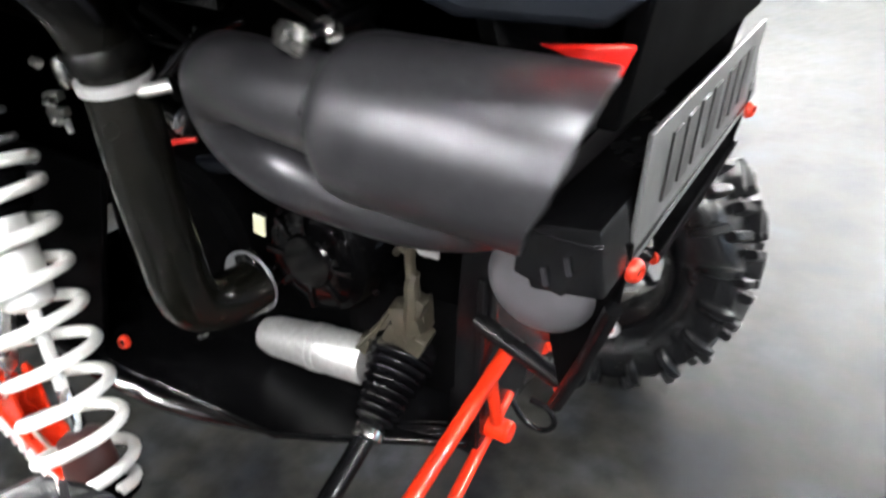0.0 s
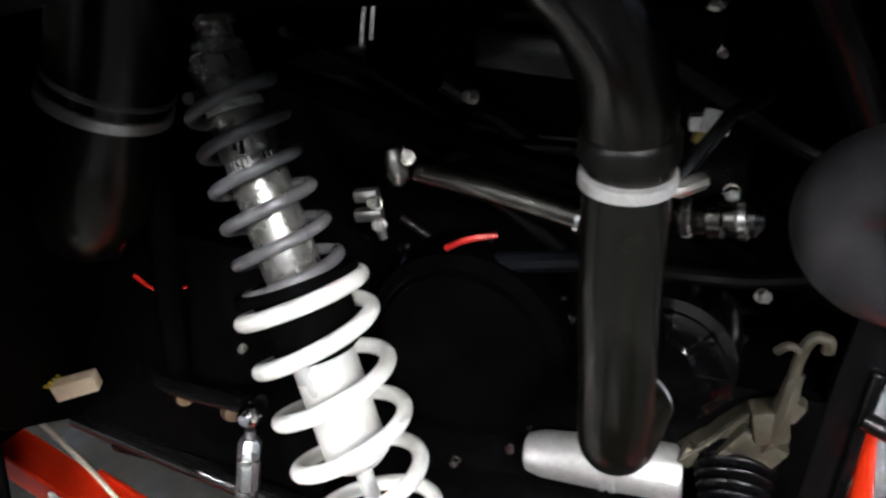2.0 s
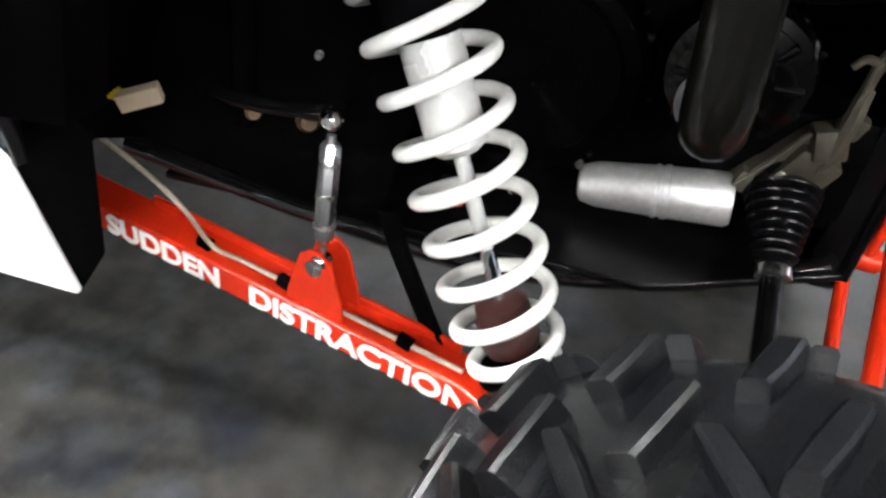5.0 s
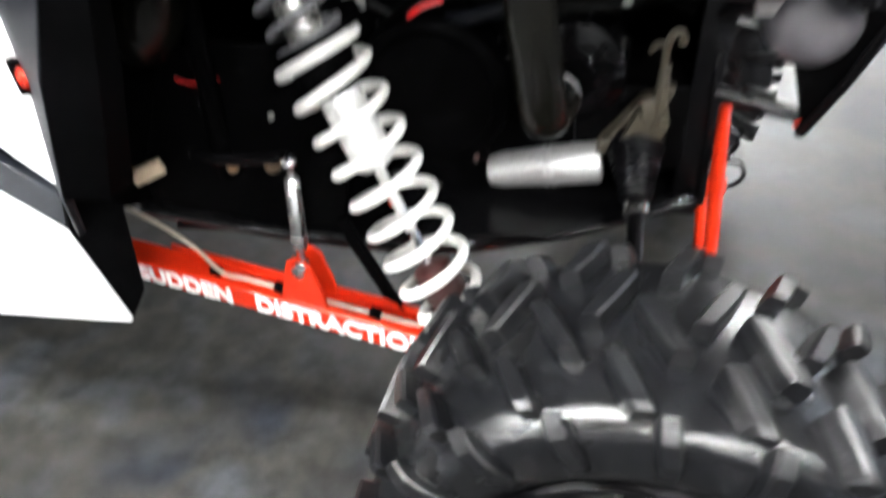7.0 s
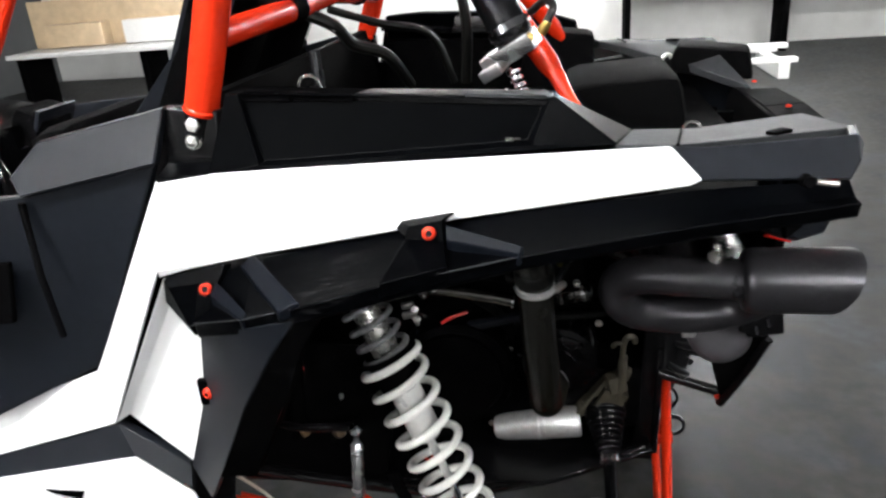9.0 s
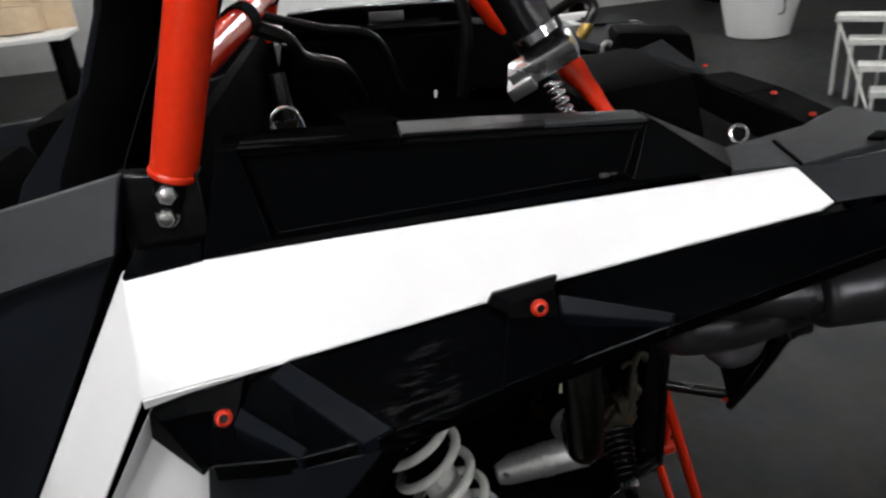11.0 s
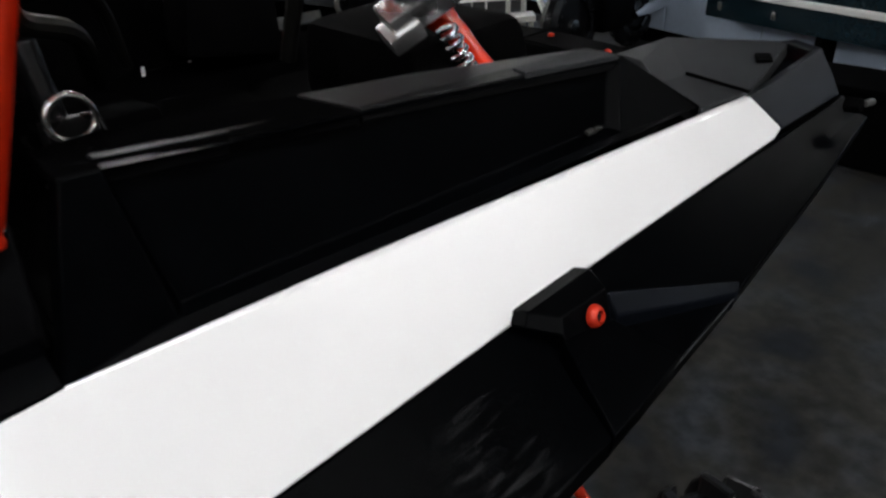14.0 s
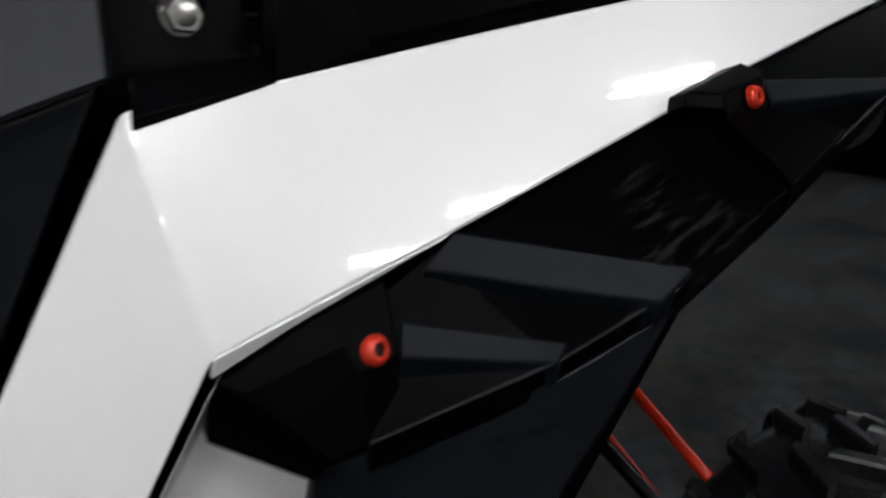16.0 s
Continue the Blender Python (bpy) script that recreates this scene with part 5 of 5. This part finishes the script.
    b = part("rear_brace", sweep(line, lambda t: .0115 if t < .4 else (.0150 if t < .6 else .0205), 22), RED, car, "red rear brace tube with a slim flattened end")
    return t


for s in (1, -1):
    cage(s)


def reservoir():
    c = V(-0.182, -0.365, 1.431)
    r = part("shock_reservoir", block(c, (.100, .050, .030), (12, -28, -20), bevel=.004), ALUMINIUM, car, "billet aluminium reservoir clamp with a black canister")
    part("clamp_step", block(c + V(-.030, .004, -.030), (.040, .046, .020), (12, -28, -20), bevel=.003), ALUMINIUM, r)
    a = V(-0.175, -0.352, 1.447)
    part("canister", lathe(a, a + V(-.10, .05, .19), [(0, .030), (.05, .036), (.12, .036), (.13, .034), (1, .034)], 28), FRAME_BLACK, r, "black reservoir canister")
    part("canister_ring", lathe(a + V(-.006, .003, .012), a + V(-.012, .006, .023), [(0, .038), (1, .038)], 28), CHROME, r)
    part("valve_spring", coil((-0.178, -0.395, 1.405), (-0.160, -0.408, 1.359), .0095, .0032, 5, 0), CHROME, r, "small bright spring")
    part("brass_fitting", lathe((-0.130, -0.372, 1.459), (-0.118, -0.378, 1.477), [(0, .008), (.5, .009), (1, .006)], 12), surface("brass_fitting", (.62, .42, .12), .3, metal=.9), r, "brass fitting")
    part("braided_hose", sweep(spline([(-0.122, -0.376, 1.475), (-0.110, -0.370, 1.497), (-0.122, -0.340, 1.507), (-0.150, -0.310, 1.487)], 6), .007, 10), RUBBER_HOSE, r)


reservoir()


def bed_contents():
    """Black intake boxes, hoses and a lashing ring that stand in the load bed."""
    b = part("air_box", block((-.36, -.02, 1.195), (.36, .40, .10), (0, 3, 0), taper=.92, bevel=.02), SATIN_PLASTIC, car, "black plastic air box in the bed")
    for k in range(6):
        part("box_rib", block((-.50 + .055 * k, -.02, 1.244 - .003 * k), (.016, .32, .016), (0, 3, 0), bevel=.004), SATIN_PLASTIC, b)
    part("box_seam", block((-.36, -.02, 1.215), (.345, .395, .008), (0, 3, 0), bevel=.002), ENGINE_BLACK, b)
    part("box_lid", block((-.44, .05, 1.258), (.12, .16, .05), (0, 3, 12), taper=.85, bevel=.012), SATIN_PLASTIC, b)
    part("air_box", block((.02, -.06, 1.275), (.24, .34, .14), (0, -4, 0), taper=.9, bevel=.03), SATIN_PLASTIC, car, "black plastic housing in the bed")
    part("bed_hose", sweep(spline([(-.28, -.22, 1.36), (-.27, -.25, 1.48), (-.30, -.22, 1.60), (-.34, -.14, 1.72)], 6), .010, 10), RUBBER_HOSE, car, "black hose rising from the bed")
    w = part("cargo_panel", shell([(-.60, .530, 1.20), (-.02, .530, 1.20), (-.06, .500, 1.395), (-.16, .497, 1.428), (-.50, .495, 1.445), (-.60, .500, 1.440)], [(0, 1, 2, 3, 4, 5)], (0, .05, 0)), BLACK_PLASTIC, car, "black ribbed panel along the far side of the bed", bevel=.006)
    for x0, x1, z in ((-.58, -.30, 1.30), (-.52, -.10, 1.345), (-.44, -.16, 1.385)):
        part("panel_rib", sweep([(x0, .514 - (z - 1.30) * .15, z + .004), ((x0 + x1) / 2, .508 - (z - 1.30) * .15, z - .004), (x1, .512 - (z - 1.30) * .15, z - .010)], .0055, 8), GREY_PLASTIC, w)
    part("panel_label", block((-.355, .494, 1.412), (.085, .004, .024), (-8, 3, 0), bevel=.001), PLATE_BLACK, w, "dull grey sticker")
    part("brace_box", block((-.110, .375, 1.315), (.20, .14, .15), (0, 8, 0), taper=.85, bevel=.02), SATIN_PLASTIC, car, "black box at the far brace foot")
    part("bed_strut", sweep([(-.545, -.300, 1.22), (-.560, -.270, 1.44)], .012, 14), FRAME_BLACK, car, "black strut behind the lashing ring")
    part("bed_loom", sweep(spline([(-.60, -.16, 1.50), (-.55, -.14, 1.47), (-.53, -.10, 1.43), (-.47, -.06, 1.40), (-.44, .02, 1.32)], 6), .013, 10), RUBBER_HOSE, car, "black taped loom hanging from the cross tube")
    part("bed_loom", sweep(spline([(-.59, -.05, 1.50), (-.50, .02, 1.46), (-.40, .10, 1.42), (-.36, .16, 1.30)], 6), .009, 10), RUBBER_HOSE, car)
    part("loom_clip", block((-.555, -.150, 1.470), (.016, .006, .010), (0, 30, 20), bevel=.002), LETTER_WHITE, car, "small white clip on the loom")
    c = V(-.553, -.338, 1.385)
    ring = part("lashing_ring", sweep([c + V(.020 * math.sin(q), -.004, .020 * math.cos(q)) for q in [2 * math.pi * i / 28 for i in range(29)]], .0030, 10), ZINC, car, "chrome lashing ring")
    part("ring_plate", block(c + V(0, .010, -.022), (.05, .008, .04), bevel=.003), FRAME_BLACK, ring)
    part("ring_leg", sweep([c + V(-.021, -.002, .004), c + V(-.022, -.004, -.040)], .0022, 8), CHROME, ring)
    part("ring_leg", sweep([c + V(.021, -.002, .004), c + V(.027, -.004, -.022)], .0018, 8), CHROME, ring)
    part("ring_foot", block(c + V(-.026, -.004, -.052), (.014, .004, .016), (0, 35, 0), bevel=.002), ZINC, ring)
    shackle = part("bed_shackle", sweep([V(.172, .392, 1.285) + V(.014 * math.sin(q), 0, .020 * math.cos(q)) for q in [2 * math.pi * i / 24 for i in range(25)]], .0050, 10), ZINC, car, "bright shackle on the far side of the bed")
    part("shackle_pin", sweep([(.150, .392, 1.255), (.196, .388, 1.257)], .0055, 10), ZINC, shackle)
    part("shackle_post", sweep([(.172, .400, 1.29), (.172, .405, 1.22)], .008, 10), FRAME_BLACK, shackle)
    c2 = V(.119, -.363, 1.284)
    part("lashing_ring", sweep([c2 + V(.014 * math.sin(q), .006 * math.cos(q), .012 * math.cos(q)) for q in [2 * math.pi * i / 24 for i in range(25)]], .0034, 10), ZINC, car, "small chrome lashing ring")
    for x, y, z in ((-.258, .447, 1.212), (-.156, .469, 1.200)):
        part("white_tag", block((x, y, z), (.007, .004, .030), (0, 6, 0)), LETTER_WHITE, car, "small white tag")
    for x, y in ((.350, -.191), (.360, -.045), (.360, .252)):
        red_screw("deck_screw", (x, y, 1.2425 + .006 * (y > -.1)), (0, 0, 1), .0065, car, "red domed screw head")


bed_contents()


def cab():
    """What shows of the cab: door skin, seat backs and side net ahead of the bed."""
    for s in (1, -1):
        up = [(-.724, -.556, 1.398), (-.742, -.586, 1.312), (-.985, -.606, 1.270), (-1.02, -.575, 1.295), (-.985, -.530, 1.345)]
        d = part("door", shell(up, [(0, 1, 2, 3, 4)], (0, .02, 0), s), GREY_PLASTIC, car, "dark grey faceted plastic half door", bevel=.004)
        low = [(-.748, -.578, 1.310), (-.953, -.521, .968), (-1.005, -.511, .890), (-1.20, -.585, .815), (-1.75, -.59, .66), (-1.75, -.585, 1.22), (-.985, -.592, 1.268)]
        part("door_skin", shell(low, [(0, 1, 2, 3, 4, 5, 6)], (0, .02, 0), s), GREY_PLASTIC, d, bevel=.004)
        part("door_seam", sweep([(-.990, -.598 * s, 1.258), (-1.00, -.592 * s, 1.12), (-.995, -.588 * s, 1.000)], .006, 8), SATIN_PLASTIC, d)
        part("door_crease", shell([(-1.05, -.600, 1.15), (-1.75, -.60, 1.10), (-1.75, -.602, .98), (-1.08, -.598, 1.03)], [(0, 1, 2, 3)], (0, .012, 0), s), SATIN_PLASTIC, d, bevel=.003)
        # high bucket seat: grey side bolster in front of a black moulded back shell
        fore = [(-1.000, 1.24), (-.955, 1.325), (-.839, 1.443), (-.785, 1.554), (-.755, 1.66), (-.745, 1.76)]
        aft = [(-.905, 1.24), (-.835, 1.414), (-.783, 1.489), (-.750, 1.569), (-.728, 1.66), (-.722, 1.76)]
        aft[1], fore[1] = (-.870, 1.335), (-.950, 1.330)
        strip = [(x, -.300, z) for x, z in fore] + [(x, -.292, z) for x, z in aft]
        seat = part("seat_back", shell(strip, [(k, k + 1, k + 7, k + 6) for k in range(5)], (0, .03, 0), s), GREY_PLASTIC, car, "dark grey bolster on a black bucket seat", bevel=.004, angle=50)
        rows = []
        for x, z in [(-.93, 1.00)] + aft:
            rows.append([(x - .004, -.297, z), (x + .060, -.275, z + .004), (x + .085, -.20, z + .006), (x + .080, -.08, z + .006), (x + .030, -.02, z)])
        back = [p for row in rows for p in row]
        part("back_shell", shell(back, [(5 * i + j, 5 * i + j + 1, 5 * i + j + 6, 5 * i + j + 5) for i in range(6) for j in range(4)], (-.02, .0, 0), s), SATIN_PLASTIC, seat, "black moulded seat shell", angle=60)
        part("seat_seam", sweep([(row[1][0] + .004, row[1][1] * s, row[1][2]) for row in rows[1:]], .0012, 6), GREY_PLASTIC, seat)
        part("cushion_face", block((-1.00, -.25 * s, 1.10), (.12, .40, .50), (0, -14, 0), 1, taper=.85, bevel=.04), SATIN_PLASTIC, seat)
        part("seat_cushion", block((-1.16, -.25 * s, .86), (.46, .44, .16), (0, 8, 0), 1, bevel=.05), SATIN_PLASTIC, car, "black vinyl seat cushion")
        part("roof_rail", sweep([V(CAGE_TOP[0], CAGE_TOP[1] * s, CAGE_TOP[2]), V(-1.55, -.47 * s, 1.86), V(-2.05, -.52 * s, 1.20)], .0255, 20), RED, car, "red steel roof rail")
        part("front_leg", sweep([(-2.05, -.52 * s, 1.20), (-2.15, -.55 * s, .75)], .0255, 20), RED, car)
    part("cab_side_lining", shell([(-1.00, .560, .90), (-.60, .575, .90), (-.60, .555, 1.30), (-.76, .550, 1.32)], [(0, 1, 2, 3)], (0, -.012, 0)), SATIN_PLASTIC, car, "black lining inside the far quarter")
    part("cab_wall", shell([(-.90, -.30, .80), (-.90, .56, .80), (-.86, .56, 1.385), (-.86, -.22, 1.385)], [(0, 1, 2, 3)], (-.03, 0, 0)), SATIN_PLASTIC, car, "black panel behind the seats", bevel=.006)
    dash = part("dashboard", block((-1.78, 0, 1.14), (.34, 1.02, .26), (0, 10, 0), taper=.86, bevel=.04), GLOSS_BLACK, car, "glossy black dashboard")
    for k in range(3):
        part("dash_pod", block((-1.62, -.34 + .32 * k, 1.22), (.10, .20, .10), (0, 24, 0), taper=.8, bevel=.02), SATIN_PLASTIC, dash)
        part("pod_rim", block((-1.575, -.34 + .32 * k, 1.235), (.012, .17, .07), (0, 24, 0), bevel=.004), GREY_PLASTIC, dash)
    hub = V(-1.46, -.28, 1.22)
    ax = V(.80, 0, .60)
    e1, e2 = V(0, 1, 0), V(-.60, 0, .80)
    ring = [hub + e1 * (.165 * math.cos(q)) + e2 * (.165 * math.sin(q)) for q in [2 * math.pi * i / 36 for i in range(37)]]
    wheel_ring = part("steering_wheel", sweep(ring, .016, 12), GLOSS_BLACK, car, "black three-spoke steering wheel")
    for q in (.2, 2.94, 4.71):
        part("wheel_spoke", sweep([hub, hub + e1 * (.16 * math.cos(q)) + e2 * (.16 * math.sin(q))], .012, 10), FRAME_BLACK, wheel_ring)
    part("column", sweep([hub, hub - ax * .30], .022, 14), FRAME_BLACK, wheel_ring)
    part("centre_console", block((-1.36, 0, .86), (.66, .16, .30), (0, -6, 0), taper=.8, bevel=.03), GLOSS_BLACK, car, "glossy black centre console")
    part("cab_floor", block((-1.56, 0, .60), (1.2, 1.10, .20), bevel=.03), SATIN_PLASTIC, car, "black cab floor tub")
    part("roof_bar", sweep([CAGE_TOP, (CAGE_TOP[0], -CAGE_TOP[1], CAGE_TOP[2])], .0255, 20), RED, car, "red roof cross bar")
    nose = [(-1.75, -.62, .55), (-1.75, -.62, 1.15), (-2.55, -.42, .95), (-2.70, -.38, .60), (-1.75, .62, .55), (-1.75, .62, 1.15), (-2.55, .42, .95), (-2.70, .38, .60)]
    bm = bmesh.new()
    vs = [bm.verts.new(p) for p in nose]
    for f in ((0, 1, 2, 3), (4, 7, 6, 5), (1, 5, 6, 2), (3, 2, 6, 7), (0, 3, 7, 4), (0, 4, 5, 1)):
        bm.faces.new([vs[i] for i in f])
    part("nose", bm, WHITE, car, "white plastic nose", bevel=.02)
    for s in (1, -1):
        front = [o for o in car.children if o.name.startswith("wheel.")][0]
        made = {}
        for o in (front, *front.children):
            made[o] = o.copy()
            scene.collection.objects.link(made[o])
            made[o].parent = made.get(o.parent, o.parent)
        made[front].matrix_basis = Matrix.Translation((-2.286, -.70 * s, .345)) @ Matrix.Rotation(0 if s > 0 else math.pi, 4, "Z")


cab()


# ---- things about the hall ----
def rolling_steps():
    """Four open treads on a welded tube stand, with a sloping rail."""
    rows = [((3.355, 4.174, .620), (3.861, 3.726, .620)), ((3.367, 4.011, .465), (3.923, 3.604, .465)), ((3.311, 3.789, .310), (3.881, 3.473, .310)), ((3.300, 3.604, .155), (3.855, 3.349, .155))]
    st = thing("step_stand", "white-painted open metal steps with four treads", "steps", (3.6, 3.75, 0))
    run = V(-.120, -.160, 0)
    for i, (p, q) in enumerate(rows):
        p, q = V(*p), V(*q)
        part("tread", shell([p, q, q + run, p + run], [(0, 1, 2, 3)], (0, 0, -.046)), STAIR_WHITE, st, "white metal tread", bevel=.003)
        for k in (.04, .96):
            for w in (.2, .8):
                c = p.lerp(q, k) + run * w
                part("post", sweep([c - V(0, 0, .01), (c.x, c.y, 0)], .013, 8), STAIR_WHITE, st)
        c = p.lerp(q, .5) + run * .5
        if i < 3:
            part("strut", sweep([c - V(0, 0, .02), (c.x, c.y, 0)], .008, 8), STAIR_WHITE, st)
    a, b = V(*rows[0][1]), V(*rows[3][1]) + run
    part("rail", sweep([a + V(-.05, .04, .42), a + V(-.02, -.05, .22), b + V(.03, .06, .24), b + V(.05, -.02, .05)], .024, 10), STAIR_WHITE, st, "white tube rail")
    part("brace", sweep([V(*rows[0][0]) - V(0, 0, .03), V(*rows[3][0]) + run - V(0, 0, .12)], .010, 8), STAIR_WHITE, st)


def parked_bike(x, y, turn, label):
    """A dark motorcycle seen far off in the shade: two wheels, engine, tank, seat and bars."""
    b = thing("motorcycle", label, "motorcycle", (0, 0, 0), "machines in the shade")
    parts = []

    def add(name, bm, material, text=""):
        bm.transform(Matrix.Translation((x, y, 0)) @ Matrix.Rotation(radians(turn), 4, "Z"))
        return part(name, bm, material, b, text)

    for wx in (-.46, .44):
        bm = lathe_on_axle([(-.06, .20), (-.07, .26), (-.045, .31), (0, .33), (.045, .31), (.07, .26), (.06, .20)], 32)
        bm.transform(Matrix.Translation((wx, 0, .33)))
        add("tyre", bm, TYRE_RUBBER)
        add("rim", lathe((wx, -.04, .33), (wx, .04, .33), [(0, .20), (.2, .19), (.8, .19), (1, .20)], 28), FRAME_BLACK)
        add("hub", lathe((wx, -.06, .33), (wx, .06, .33), [(0, .05), (1, .05)], 18), CHROME)
    add("engine", block((0, 0, .42), (.46, .34, .36), bevel=.05), ENGINE_BLACK)
    add("tank", block((-.10, 0, .82), (.50, .30, .22), (0, 6, 0), taper=.7, bevel=.05), SATIN_PLASTIC)
    add("seat", block((.38, 0, .80), (.52, .26, .12), (0, -8, 0), bevel=.04), SATIN_PLASTIC)
    add("fork", sweep([(-.46, 0, .33), (-.30, 0, 1.0)], .035, 12), CHROME)
    add("handlebar", sweep([(-.22, -.36, 1.08), (-.30, -.15, 1.05), (-.30, .15, 1.05), (-.22, .36, 1.08)], .013, 10), CHROME)
    add("headlamp", lathe((-.38, 0, .92), (-.48, 0, .92), [(0, .05), (.5, .09), (1, .085)], 24), CHROME)
    add("silencer", lathe((.15, -.20, .32), (.85, -.22, .40), [(0, .03), (.2, .05), (1, .045)], 18), CHROME)
    return b


def blue_partition():
    """Pale blue sheet screen behind the machines, in three panels with dark seams and a base rail."""
    m = Matrix.Translation((4.95, 4.60, 0)) @ Matrix.Rotation(radians(-99.1), 4, "Z")
    w = thing("partition_screen", "pale blue painted sheet screen behind the parked machines", "screen", (4.95, 4.60, 0))

    def add(name, bm, material, label="", bevel=.0):
        bm.transform(m)
        return part(name, bm, material, w, label, bevel=bevel)

    for k in range(6):
        add("sheet", block((.48 + .96 * k, .03, .90), (.952, .03, 1.60), bevel=.004), HULL_WHITE, "pale blue sheet")
        add("post", block((.96 * k, .05, .86), (.05, .05, 1.72), bevel=.004), SATIN_PLASTIC)
    add("base_rail", block((2.88, .04, .06), (5.8, .08, .12), bevel=.01), SATIN_PLASTIC, "black base rail")


def tool_cabinet():
    """Dark teal box with a white front rail on black legs, standing in for a vehicle hull, over a low black box for the
    shade below it.
    """
    m = Matrix.Translation((4.31, 2.12, 0)) @ Matrix.Rotation(radians(-99.1), 4, "Z")
    c = thing("tool_cabinet", "dark teal box with a white rail, standing in for a vehicle hull", "cabinet", (4.31, 2.12, 0))

    def add(name, bm, material, label="", bevel=.0):
        bm.transform(m)
        return part(name, bm, material, c, label, bevel=bevel)

    add("body", block((.95, .10, .62), (1.9, .20, .50), taper=.96, bevel=.03), GLASS_DARK, "dark teal stand-in body")
    add("front_rail", block((.80, -.004, .565), (1.5, .03, .045), bevel=.008), BOARD_WHITE, "white front rail")
    for x in (.14, .60):
        add("latch", block((x, .0, .46), (.03, .02, .06), bevel=.006), ZINC)
    for x in (.95, 1.82):
        for y in (.04, .16):
            add("leg", block((x, y, .19), (.05, .05, .38), bevel=.006), SATIN_PLASTIC)
    # made-up black box in place of the dark underside of a parked vehicle
    m2 = Matrix.Translation((3.25, .95, 0)) @ Matrix.Rotation(radians(-85), 4, "Z")
    t = thing("storage_trunk", "low black box standing in for the shade under a parked vehicle", "trunk", (3.25, .95, 0))
    for name, bm in (("body", block((.75, 0, .20), (1.5, .36, .38), taper=1.04, bevel=.03)), ("lid", block((.75, 0, .41), (1.56, .40, .05), bevel=.015))):
        bm.transform(m2)
        part(name, bm, SATIN_PLASTIC, t)


def workbench(x, y, length, turn, wood):
    b = thing("workbench", "pale workbench with a white edge against the wall", "bench", (0, 0, 0), "benches along the wall")
    m = Matrix.Translation((x, y, 0)) @ Matrix.Rotation(radians(turn), 4, "Z")

    def add(name, bm, material, label=""):
        bm.transform(m)
        return part(name, bm, material, b, label)

    add("top", block((0, 0, .86), (length, .7, .05), bevel=.006), BOARD_WHITE, "white laminate worktop")
    add("back_board", block((0, .34, 1.16), (length, .03, .55), bevel=.004), WOOD if wood else BOARD_WHITE, "pale back board")
    for k in range(3):
        add("shelf_box", block((-length * .3 + k * length * .3, .20, 1.03), (length * .22, .22, .26), bevel=.006), WOOD if k % 2 == 0 else BOARD_WHITE)
    for k in (-.46, 0, .46):
        add("leg", block((length * k, 0, .415), (.08, .6, .83), bevel=.006), SATIN_PLASTIC)


def white_frame():
    """White slatted pallet frame lying near the far wall."""
    f = thing("pallet_frame", "white slatted frame standing low on the floor", "frame", (1.7, 7.6, 0))
    for k in range(3):
        part("slat", block((1.75, 7.35 + k * .45, .20 + .10 * (k % 2)), (1.5, .14, .05), bevel=.006), BOARD_WHITE, f)
    for x in (1.15, 2.35):
        part("leg", block((x, 7.8, .09), (.12, 1.1, .18), bevel=.006), BOARD_WHITE, f)


def plastic_drum():
    """Squat white tub with a rolled rim."""
    d = thing("plastic_drum", "white plastic tub standing on the floor beyond the buggy", "tub", (4.15, 6.75, 0))
    part("tub", lathe((4.15, 6.75, 0), (4.15, 6.75, .62), [(0, .30), (.02, .34), (.5, .40), (.92, .45), (.93, .475), (1, .475), (1, .45), (.3, .37), (.29, .0)], 40), BOARD_WHITE, d)
    part("handle", sweep(spline([(4.15, 6.28, .56), (4.15, 6.25, .42), (4.15, 6.26, .30), (4.15, 6.36, .27)], 6), .008, 10), FRAME_BLACK, d)


plastic_drum()
rolling_steps()
parked_bike(4.03, 2.84, 7, "dark motorcycle parked in shade beyond the steps")
blue_partition()
tool_cabinet()
workbench(-4.9, 6.6, 3.2, 6, True)
workbench(2.9, 9.7, 4.6, 0, False)
white_frame()
